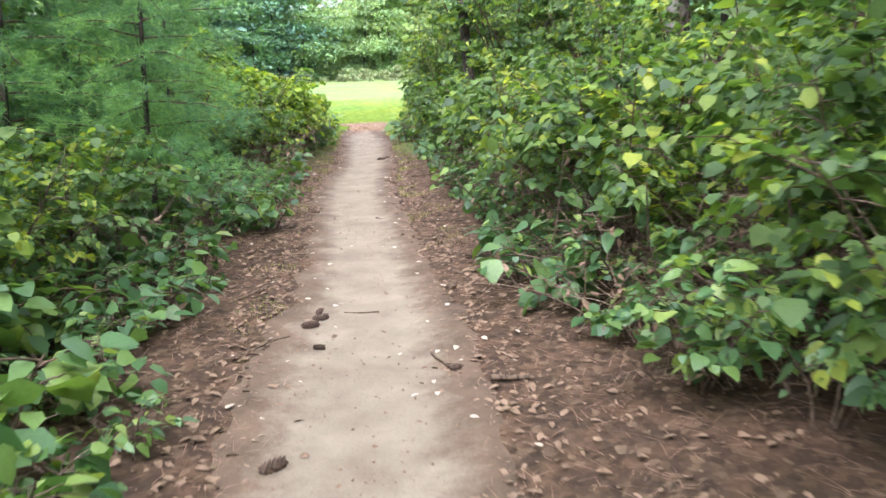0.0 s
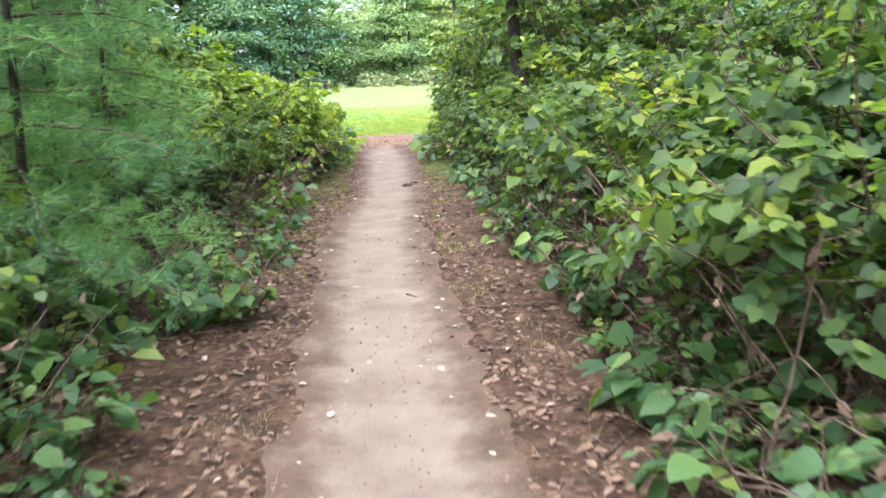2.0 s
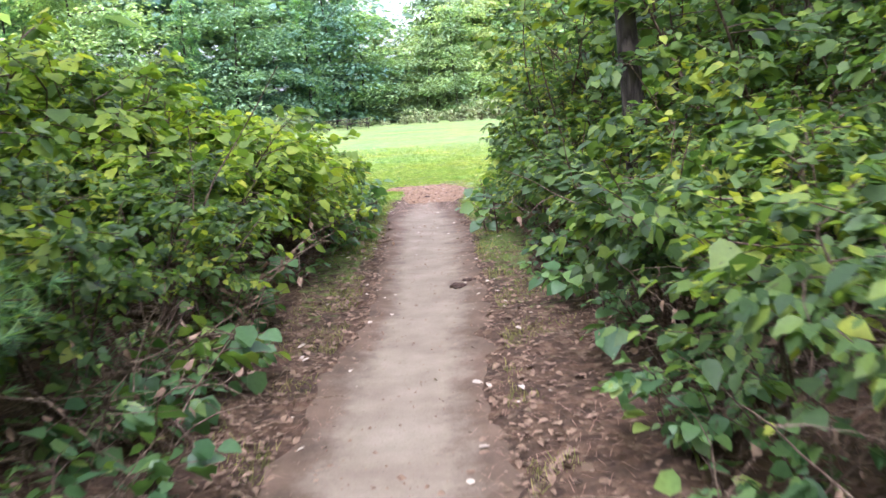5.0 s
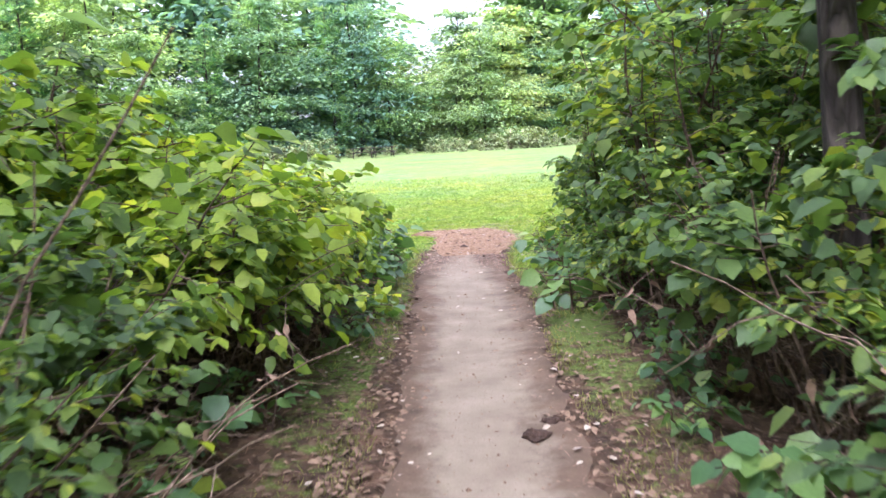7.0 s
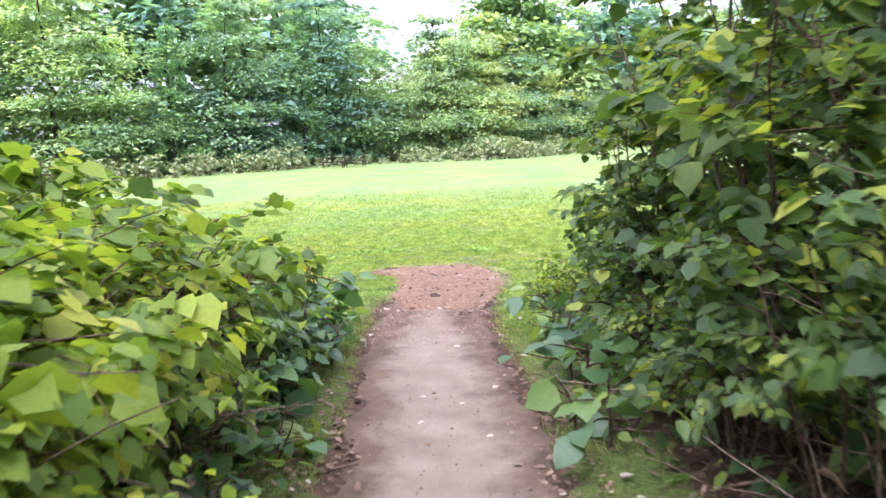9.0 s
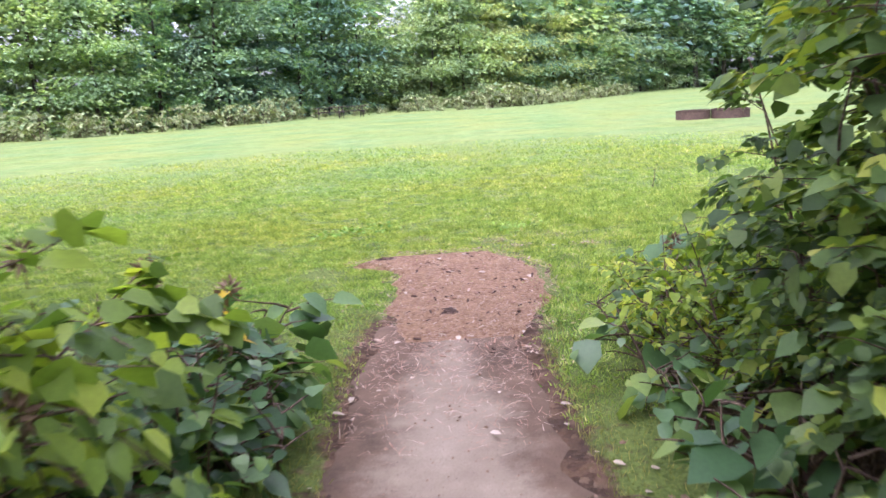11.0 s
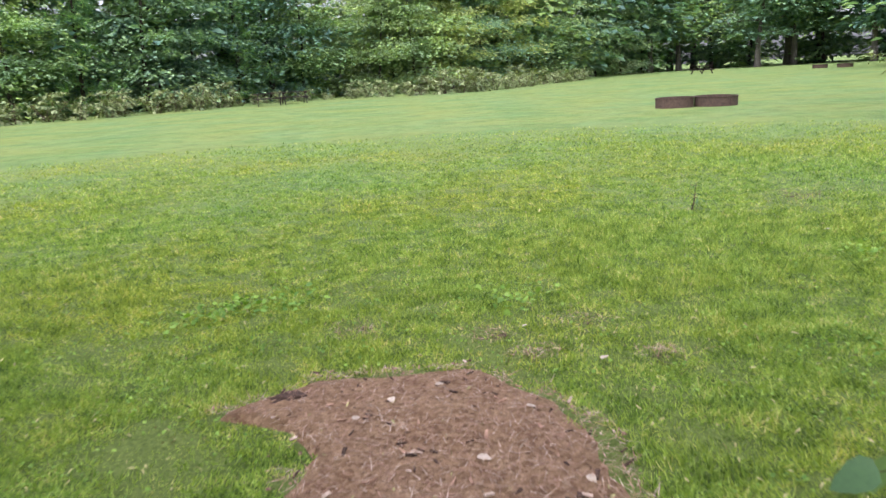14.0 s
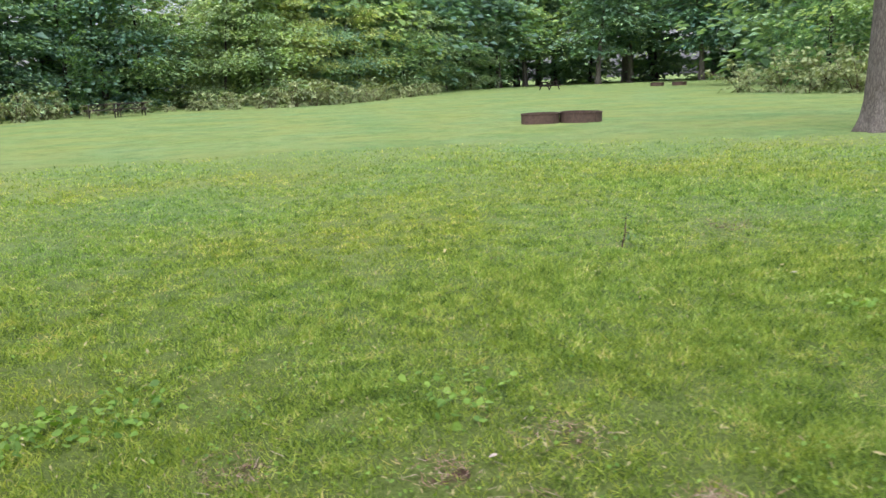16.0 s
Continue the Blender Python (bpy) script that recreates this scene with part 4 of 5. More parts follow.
def fire_ring(x, y, radius, height, turn, tilt=0.0):
    """A rolled steel fire ring with a folded rim and a riveted seam."""
    top = tagged(empty("fire_ring", (x, y, float(terrain(x, y)) - 0.02), turn), "rusty brown steel fire ring standing in the grass", "fire ring", "fire rings in the meadow")
    n = 48
    ang = np.arange(n) * 2 * np.pi / n
    prof = [(radius, 0.0), (radius, height - 0.03), (radius + 0.015, height - 0.025), (radius + 0.018, height), (radius - 0.012, height), (radius - 0.012, 0.0)]
    v = np.concatenate([np.stack([(q + 0.004 * np.sin(3 * ang)) * np.cos(ang), q * np.sin(ang), np.full(n, h) + tilt * np.cos(ang) * (h > 0.01)], -1) for q, h in prof])
    k, j = np.meshgrid(np.arange(len(prof)), np.arange(n), indexing="ij")
    a, b = k * n + j, k * n + (j + 1) % n
    f = np.stack([a, b, (b + n) % len(v), (a + n) % len(v)], -1).reshape(-1, 4)
    np_part("band", v, [f], RUST, top, smooth=False)
    bm = bmesh.new()
    bmesh.ops.create_cube(bm, size=1)
    bmesh.ops.scale(bm, vec=(0.012, 0.07, height - 0.05), verts=bm.verts)
    bmesh.ops.bevel(bm, geom=bm.edges[:], offset=0.003, segments=1)
    bmesh.ops.translate(bm, vec=(-radius - 0.007, 0, height / 2 - 0.01), verts=bm.verts)
    part("seam_plate", bm, RUST, top)
    for h in (0.08, height - 0.08):
        bm = bmesh.new()
        bmesh.ops.create_uvsphere(bm, u_segments=8, v_segments=5, radius=0.012)
        bmesh.ops.translate(bm, vec=(-radius - 0.013, 0.02, h), verts=bm.verts)
        part("rivet", bm, RUST, top)
    np_part("ash_bed", *ash(radius), CLOD, top, "dark ash and soil inside the ring", smooth=True)
    return top


def ash(radius):
    v, q = [(0, 0, 0.06)], []
    for i in range(1, 4):
        for j in range(24):
            t = j * 2 * math.pi / 24
            v.append((radius * 0.97 * i / 3 * math.cos(t), radius * 0.97 * i / 3 * math.sin(t), 0.06 - 0.008 * i + 0.012 * math.sin(j * 2.3 + i)))
    for i in range(2):
        for j in range(24):
            a, b = 1 + i * 24 + j, 1 + i * 24 + (j + 1) % 24
            q.append((a, a + 24, b + 24, b))
    tri = np.array([(0, 1 + j, 1 + (j + 1) % 24) for j in range(24)])
    return np.array(v), [np.array(q), tri]


fire_ring(8.5, 40.25, 0.545, 0.31, 40, 0.01)
fire_ring(9.62, 39.95, 0.6, 0.31, 110, 0.015)
fire_ring(37.3, 83.6, 0.6, 0.33, 10)
fire_ring(38.9, 82.6, 0.62, 0.34, 70)


def plank(size, at, turn=(0, 0, 0)):
    bm = bmesh.new()
    bmesh.ops.create_cube(bm, size=1)
    bmesh.ops.scale(bm, vec=size, verts=bm.verts)
    bmesh.ops.bevel(bm, geom=bm.edges[:], offset=0.006, segments=1)
    bmesh.ops.transform(bm, matrix=pose(*at, *turn), verts=bm.verts)
    return bm


def picnic_table(x, y, turn, length=1.85):
    top = tagged(empty("picnic_table", (x, y, float(terrain(x, y)) - 0.01), turn), "weathered dark wooden picnic table with attached benches", "picnic table", "picnic tables in the meadow")
    for k in range(5):
        part("table_board", plank((length, 0.135, 0.04), (0, (k - 2) * 0.145, 0.74)), PLANK, top)
    for s in (-1, 1):
        for k in (0, 1):
            part("bench_board", plank((length, 0.13, 0.04), (0, s * (0.66 + 0.14 * k), 0.44)), PLANK, top)
        for e in (-1, 1):
            part("leg", plank((0.045, 0.09, 0.86), (e * length * 0.36, s * 0.42, 0.36), (s * 30, 0, 0)), PLANK, top)
    for e in (-1, 1):
        part("bench_beam", plank((0.04, 1.56, 0.09), (e * length * 0.36 + 0.045, 0, 0.375)), PLANK, top)
        part("top_beam", plank((0.04, 0.7, 0.08), (e * length * 0.36 + 0.045, 0, 0.68)), PLANK, top)
        part("brace", plank((0.62, 0.05, 0.04), (e * length * 0.2, 0, 0.55), (0, e * 35, 0)), PLANK, top)
    return top


picnic_table(-6.75, 67.0, 8)
picnic_table(-5.35, 68.3, 14)
picnic_table(28.6, 87.5, 25)

# ---------------------------------------------------------------- grass


def patchy(x, y, size, seed):
    """Smooth value noise from -0.5 to 0.5 over patches of that size."""
    table = np.random.default_rng(seed).uniform(-0.5, 0.5, (64, 64))
    u, v = x / size + 0.31 * y / size, y / size
    i, j = np.floor(u).astype(int), np.floor(v).astype(int)
    a, b = u - i, v - j
    a, b = a * a * (3 - 2 * a), b * b * (3 - 2 * b)
    i0, i1, j0, j1 = i % 64, (i + 1) % 64, j % 64, (j + 1) % 64
    return (table[i0, j0] * (1 - a) + table[i1, j0] * a) * (1 - b) + (table[i0, j1] * (1 - a) + table[i1, j1] * a) * b


def on_mulch(x, y):
    u = x - middle(y)
    u = u + 0.22 * patchy(x, y, 0.12, 31) + 0.16 * patchy(x, y, 0.35, 32)
    inside = np.where(u < 0, -u < mulch_half(y, -1) - 0.02, u < mulch_half(y, 1) - 0.02) & (y > 17.6) & (y < 20.88)
    return inside | ((np.abs(u) < 0.42) & (y < 18.9))


def grass_field(count):
    """Mown turf: short leaning blades, dense at the trail's mouth, coarser and sparser farther out."""
    r = np.random.default_rng(12)
    d0, d1, fall = 4.6, 18.5, 0.3
    flat = 0.5 * d0 * d0
    whole = flat + d0 ** 1.7 * (d1 ** fall - d0 ** fall) / fall
    u = r.uniform(0, 1, count) * whole
    d = np.where(u < flat, np.sqrt(2 * u), (d0 ** fall + np.clip(u - flat, 0, None) * fall / d0 ** 1.7) ** (1 / fall))
    t = np.radians(r.uniform(-62, 68, count))
    x, y = d * np.sin(t), 16.9 + d * np.cos(t)
    full = np.clip(0.85 + 1.0 * patchy(x, y, 0.3, 22) + 0.9 * patchy(x, y, 0.09, 27), 0.2, 1)
    keep = (r.uniform(0, 1, count) < meadow_share(x, y) ** 2 * np.clip((19.0 - d) / 12, 0, 1) * full) & ~on_mulch(x, y)
    x, y, d = x[keep], y[keep], d[keep]
    n = len(x)
    far = np.clip(d / d0, 1, 5)
    size = 1 + 0.8 * patchy(x, y, 0.16, 3) + 0.6 * patchy(x, y, 0.7, 5) + np.clip(patchy(x, y, 2.3, 8) * 1.6, 0, 0.5)
    h = np.maximum(0.034 * size * r.uniform(0.5, 1.5, n) * far ** 0.1, 0.012)
    w = 0.0062 * far ** 0.75 * r.uniform(0.7, 1.4, n)
    out = r.uniform(0, 2 * np.pi, n)
    away = np.stack([np.cos(out), np.sin(out), np.zeros(n)], -1)
    a = unit(away * r.uniform(0.2, 2.2, (n, 1)) + r.normal(0, 0.25, (n, 3)) + np.array([0, 0, 1.0]))
    side = unit(np.cross(a, away + r.normal(0, 0.6, (n, 3)))) * w[:, None] * 0.5
    o = np.stack([x, y, terrain(x, y) - 0.004], -1)
    v = np.stack([o - side, o + side, o + a * h[:, None] + side * 0.2], 1).reshape(-1, 3)
    ob = np_part("meadow_grass", v, [np.arange(3 * n).reshape(-1, 3)], BLADE, kind="stuff")
    return tagged(ob, "short green mown grass blades of the meadow", "grass", kind="stuff")


grass_field(1400000)


def broad_weeds():
    r = np.random.default_rng(33)
    c = np.array([(-1.0, 22.2), (-1.25, 22.1), (-0.75, 22.35), (2.45, 20.25), (2.3, 20.5), (0.75, 22.0), (3.2, 22.4)])
    p = np.repeat(c, 60, 0) + r.normal(0, 0.14, (len(c) * 60, 2))
    n = len(p)
    o = np.stack([p[:, 0], p[:, 1], terrain(p[:, 0], p[:, 1]) + r.uniform(0.015, 0.06, n)], -1)
    v, f = scatter(*BROAD, o, unit(r.normal(0, 1, (n, 3)) * np.array([1, 1, 0.25])), unit(np.array([0, 0, 1.0]) + r.normal(0, 0.35, (n, 3))), 0.036 * r.uniform(0.6, 1.4, n))
    tagged(np_part("broadleaf_weeds", v, [f], CLOVER, smooth=True), "flat bright green broad-leaved weeds in the mown grass", "weeds", kind="stuff")


broad_weeds()


def clover():
    r = np.random.default_rng(14)
    n = 9000
    c = np.array([(-0.7, 21.6), (-1.3, 20.7), (-0.3, 21.9), (-2.0, 20.0), (1.6, 19.6), (-1.1, 19.2), (2.3, 20.6)])
    k = r.integers(0, len(c), n)
    p = c[k] + r.normal(0, 0.5, (n, 2))
    wide = np.stack([r.uniform(-2.6, 4.2, n), 18.2 + 6.5 * r.uniform(0, 1, n) ** 1.3], -1)
    p = np.where((r.uniform(0, 1, n) < 0.72)[:, None], wide, p)
    p = p[patchy(p[:, 0], p[:, 1], 0.33, 41) + 0.6 * patchy(p[:, 0], p[:, 1], 0.11, 42) > 0.02]
    ok = ~on_mulch(p[:, 0], p[:, 1]) & (meadow_share(p[:, 0], p[:, 1]) > 0.3)
    p = p[ok]
    n = len(p)
    o = np.stack([p[:, 0], p[:, 1], terrain(p[:, 0], p[:, 1]) + r.uniform(0.02, 0.05, n)], -1)
    v, f = scatter(*BROAD, o, unit(r.normal(0, 1, (n, 3)) * np.array([1, 1, 0.2])), unit(np.array([0, 0, 1.0]) + r.normal(0, 0.3, (n, 3))), 0.014 * r.uniform(0.5, 1.6, n))
    tagged(np_part("clover", v, [f], CLOVER, smooth=True), "small bright green clover leaves among the grass", "clover", kind="stuff")


clover()


def clippings():
    """Dry bits of mown grass and old leaves among the blades."""
    r = np.random.default_rng(17)
    n = 9000
    d, t = 14 * np.sqrt(r.uniform(0, 1, n)) ** 1.3, np.radians(r.uniform(-50, 64, n))
    x, y = d * np.sin(t), 17.5 + d * np.cos(t)
    keep = meadow_share(x, y) > 0.3
    x, y, n = x[keep], y[keep], int(keep.sum())
    o = np.stack([x, y, terrain(x, y) + r.uniform(0.015, 0.05, n)], -1)
    size = np.where(r.uniform(0, 1, n) < 0.02, 0.05, 0.024) * r.uniform(0.6, 1.4, n)
    v, f = scatter(*NARROW, o, unit(r.normal(0, 1, (n, 3)) * np.array([1, 1, 0.3])), unit(np.array([0, 0, 1.0]) + r.normal(0, 0.4, (n, 3))), size)
    tagged(np_part("dry_clippings", v, [f], STRAW, smooth=True), "dry straw-coloured bits scattered in the mown grass", "clippings", kind="stuff")


clippings()


def verge_grass():
    """Thin tufts along the trail's edges."""
    r = np.random.default_rng(15)
    n = 34000
    y = 4 + 15 * r.uniform(0, 1, n) ** 0.75
    side = r.choice([-1, 1], n)
    x = middle(y) + side * (0.5 + np.abs(r.normal(0, 0.26, n)))
    tuft = np.array([noise.noise((a * 2.2, b * 2.2, 9)) for a, b in zip(x, y)])
    keep = (tuft > 0.42 - 0.045 * (y - 3)) & ~on_mulch(x, y)
    x, y = x[keep], y[keep]
    n = len(x)
    h = r.uniform(0.025, 0.085, n)
    o = np.stack([x, y, terrain(x, y) - 0.01], -1)
    v, f = scatter(np.array([(-0.02, 0, 0), (0.02, 0, 0), (0.012, 0.6, 0.1), (-0.012, 0.6, 0.1), (0, 1, 0.3)]), np.array([(0, 1, 2, 3)]), o, unit(r.normal(0, 0.6, (n, 3)) + np.array([0, 0, 1.0])), unit(r.normal(0, 1, (n, 3))), h)
    tagged(np_part("verge_grass", v, [f], VERGE), "thin grass tufts along the trail edges", "grass", kind="stuff")


verge_grass()

# ---------------------------------------------------------------- litter


def ground_at(x, y):
    return terrain(x, y) - 0.035 * np.exp(-((x - middle(y)) / 0.42) ** 4) * np.clip((18.6 - y) / 1.0, 0, 1)


def litter():
    r = np.random.default_rng(16)
    n = 7000
    y = r.uniform(0.8, 16.5, n)
    side = r.choice([-1, 1], n)
    off = np.where(r.uniform(0, 1, n) < 0.7, np.abs(r.normal(0, 0.9, n)) + 0.30, r.normal(0.55, 0.16, n))
    x = middle(y) + side * off
    o = np.stack([x, y, ground_at(x, y) + 0.006 + r.uniform(0, 0.01, n)], -1)
    v, f = scatter(*OVAL, o, unit(r.normal(0, 1, (n, 3)) * np.array([1, 1, 0.12])), unit(np.array([0, 0, 1.0]) + r.normal(0, 0.2, (n, 3))), 0.038 * r.uniform(0.4, 1.6, n))
    tagged(np_part("leaf_litter", v, [f], DEAD, smooth=True), "curled brown dead leaves on the forest floor", "leaves", kind="stuff")
    n = 16000
    x, y = r.uniform(-3.2, 3.0, n), r.uniform(0.8, 13, n)
    keep = np.abs(x - middle(y)) > 0.33
    x, y = x[keep], y[keep]
    n = len(x)
    o = np.stack([x, y, ground_at(x, y) + 0.012], -1)
    v, f = scatter(np.array([(-0.014, 0, 0), (0.014, 0, 0), (0, 1, 0.02)]), np.array([(0, 1, 2)]), o, unit(r.normal(0, 1, (n, 3)) * np.array([1, 1, 0.08])), np.tile([0, 0, 1.0], (n, 1)), 0.1 * r.uniform(0.6, 1.3, n))
    tagged(np_part("fallen_needles", v, [f], CHIP), "fallen rust-brown pine needles on the forest floor", "needles", kind="stuff")


litter()

fallen = np_mesh("fallen_leaf", OVAL[0] * np.array([1, 1, 0.6]), [OVAL[1]], PALEDEAD, True)
fall_rng = np.random.default_rng(18)


def fallen_leaf(x, y, size, label="pale dry fallen leaf lying on the ground", lift=0.02):
    ob = new("fallen_leaf", fallen)
    ob.matrix_basis = place_at(x, y, float(ground_at(x, y)) + lift, fall_rng.uniform(0, 360), size, (fall_rng.uniform(-12, 12), fall_rng.uniform(-12, 12)))
    tagged(ob, label, "leaf", "fallen leaves")


for _ in range(190):
    yy = fall_rng.uniform(2.5, 18.5)
    fallen_leaf(float(middle(yy)) + fall_rng.choice([-1, 1]) * abs(fall_rng.normal(0.46, 0.2)), yy, fall_rng.uniform(0.022, 0.062))
for xx, yy in [(0.89, 20.75), (1.33, 22.47), (3.37, 23.14), (0.65, 21.34), (-0.1, 20.5), (0.34, 19.56), (0.1, 20.6), (0.45, 20.3), (-0.25, 20.3), (0.55, 19.7), (-0.35, 19.4), (0.2, 19.9), (-0.02, 18.33), (0.07, 17.06)]:
    fallen_leaf(xx, yy, fall_rng.uniform(0.04, 0.065), lift=0.045)


def chip_mesh(material):
    bm = bmesh.new()
    bmesh.ops.create_cube(bm, size=1)
    bmesh.ops.scale(bm, vec=(0.35, 1.0, 0.16), verts=bm.verts)
    for v in bm.verts:
        v.co.x *= 1.0 - 0.45 * (v.co.y > 0)
        v.co.z += 0.06 * (v.co.x > 0)
    me = bpy.data.meshes.new("wood_chip")
    bm.to_mesh(me)
    bm.free()
    me.materials.append(material)
    return me


chips = [chip_mesh(CHIP), chip_mesh(PALECHIP), chip_mesh(CLOD)]
chip_rng = np.random.default_rng(19)
made = 0
while made < 300:
    xx, yy = chip_rng.uniform(-0.95, 0.9), chip_rng.uniform(18.0, 20.9)
    if on_mulch(np.array([xx]), np.array([yy]))[0]:
        ob = new("wood_chip", chips[(0, 2, 0, 0, 2, 1, 2)[made % 7]])
        ob.parent = mulch
        ob.matrix_basis = place_at(xx, yy, float(ground_at(xx, yy)) + 0.043, chip_rng.uniform(0, 360), chip_rng.uniform(0.01, 0.045), (chip_rng.uniform(-25, 25), chip_rng.uniform(-25, 25)))
        made += 1


def mulch_straw():
    """Rust-brown needles and splinters that make up the mulch."""
    r = np.random.default_rng(23)
    x, y = r.uniform(-1.1, 1.0, 26000), r.uniform(16.8, 21.05, 26000)
    keep = on_mulch(x, y) & (r.uniform(0, 1, 26000) < np.clip((y - 16.8) / 1.4, 0.0, 1))
    spot = np.repeat(np.array([(bx, by, br) for bx, by, br in BARE[:6]]), 150, 0)
    bx, by = (spot[:, k] + r.normal(0, 0.45, len(spot)) * spot[:, 2] for k in (0, 1))
    x, y = np.concatenate([x[keep], bx]), np.concatenate([y[keep], by])
    for name, share, material, label in (("mulch_needles", 0.6, CHIP, "rust-brown needles strewn over the mulch"), ("mulch_splinters", 1.0, PALECHIP, "pale splinters strewn over the mulch")):
        pick = (r.uniform(0, 1, len(x)) < share) if share < 1 else (r.uniform(0, 1, len(x)) < 0.22)
        n = int(pick.sum())
        o = np.stack([x[pick], y[pick], ground_at(x[pick], y[pick]) + np.where(y[pick] > 20.9, 0.012, 0.038) + r.uniform(0, 0.012, n)], -1)
        v, f = scatter(np.array([(-0.03, 0, 0), (0.03, 0, 0), (0.012, 1, 0.03)]), np.array([(0, 1, 2)]), o, unit(r.normal(0, 1, (n, 3)) * np.array([1, 1, 0.15])), np.tile([0, 0, 1.0], (n, 1)), 0.055 * r.uniform(0.4, 1.5, n))
        tagged(np_part(name, v, [f], material), label, "mulch", kind="stuff")


mulch_straw()


def crumbs():
    """Small dark crumbs of soil, bark and cone scales on the trail and the mulch."""
    r = np.random.default_rng(27)
    n = 2600
    y = r.uniform(1.5, 20.8, n)
    x = middle(y) + np.where(y > 17.8, r.uniform(-0.6, 0.7, n), np.clip(r.normal(0, 1, n), -2, 2) * 0.33)
    lift = np.where(y > 18.3, 0.04, 0.018)
    o = np.stack([x, y, ground_at(x, y) + lift * np.clip(1.6 - np.abs(x - middle(y)) / 0.45, 0.4, 1)], -1)
    tv = np.array([(-0.4, 0, 0), (0.4, 0, 0), (0.3, 1, 0), (-0.3, 1, 0), (0.05, 0.5, 0.4)])
    v, f = scatter(tv, np.array([(0, 1, 4), (1, 2, 4), (2, 3, 4), (3, 0, 4)]), o, unit(r.normal(0, 1, (n, 3)) * np.array([1, 1, 0.1])), np.tile([0, 0, 1.0], (n, 1)), 0.0075 * r.lognormal(0, 0.5, n))
    tagged(np_part("soil_crumbs", v, [f], DEAD), "dark crumbs of soil and bark on the trail", "soil crumbs", kind="stuff")


crumbs()


def clod(x, y, size, seed, label):
    bm = bmesh.new()
    bmesh.ops.create_icosphere(bm, subdivisions=4, radius=1)
    for v in bm.verts:
        c = v.co * 1.7 + Vector((seed, 0, 0))
        k = 1 + 0.45 * noise.noise(c) + 0.3 * noise.noise(c * 3) + 0.18 * noise.noise(c * 8)
        v.co = Vector((v.co.x * k, v.co.y * k * 0.8, max(v.co.z * k * 0.38, -0.15)))
    ob = part("soil_clod", bm, CLOD, None, label, True)
    ob.matrix_basis = place_at(x, y, float(ground_at(x, y)) + 0.01, seed * 40, size)
    tagged(ob, category="soil clod")


clod(-0.05, 18.85, 0.10, 1.0, "dark crumbly clod of soil on the mulch")
clod(0.03, 18.97, 0.055, 2.0, "dark crumbly clod of soil on the mulch")
clod(0.2, 12.68, 0.075, 3.0, "dark lump of earth at the trail edge")
clod(0.3, 12.85, 0.05, 4.0, "dark lump of earth at the trail edge")
clod(-0.55, 20.62, 0.10, 5.0, "dark clod of soil at the mulch edge")
clod(0.36, 3.55, 0.045, 6.0, "dark lump of earth at the trail edge")


def pine_cone(x, y, turn, size):
    """A slim cone with rows of overlapping scales."""
    top = tagged(empty("pine_cone", (x, y, float(ground_at(x, y)) + 0.028), turn), "dark brown pine cone lying on the sandy trail", "pine cone", "pine cones on the trail")
    o, a, n, s = [], [], [], []
    for k in range(54):
        u = k / 53
        t = k * 2.4
        rad = size * 0.22 * math.sin(math.pi * (0.12 + 0.82 * u)) ** 0.8
        o.append((size * (u - 0.5), rad * 0.55 * math.cos(t), rad * 0.55 * math.sin(t)))
        a.append((0.75, 0.8 * math.cos(t), 0.8 * math.sin(t)))
        n.append((-0.5, math.cos(t), math.sin(t)))
        s.append(size * 0.24)
    v, f = scatter(*leaf_template(1.0, 0.2, -0.1), np.array(o), np.array(a), np.array(n), np.array(s))
    np_part("cone_body", v, [f], CONE, top)
    v, f = tube([(size * (u - 0.5), 0, 0) for u in np.linspace(0, 1, 7)], size * 0.13 * np.sin(np.pi * np.linspace(0.08, 0.95, 7)), 8)
    np_part("core", v, [f], CONE, top, smooth=True)


for x, y, t, s in [(-0.39, 4.34, 15, 0.095), (-0.34, 4.48, 25, 0.09), (-0.32, 3.98, -10, 0.06), (-0.35, 4.6, 70, 0.06), (-0.42, 2.7, 40, 0.1)]:
    pine_cone(x, y, t, s)


def stick(x, y, turn, length, thick, seed, label="thin dry brown twig lying on the ground"):
    r = np.random.default_rng(seed)
    line = curve_line(r, (-length / 2, 0, 0), (1, 0, 0), length, 0.12, 0.0, 7) * np.array([1, 1, 0.15])
    v, f = tube(line, np.linspace(thick, thick * 0.5, 7), 6)
    v2, f2 = tube(curve_line(r, line[4], (1, 0.9, 0.1), length * 0.3, 0.1, 0.0, 4) * np.array([1, 1, 0.4]), np.linspace(thick * 0.6, thick * 0.3, 4), 6)
    v, f = join([(v, f), (v2, f2)])
    ob = np_part("twig", v, [f], TWIG, None, label, True)
    ob.matrix_basis = place_at(x, y, float(ground_at(x, y)) + thick + 0.006, turn)
    tagged(ob, category="twig", group="twigs on the ground")


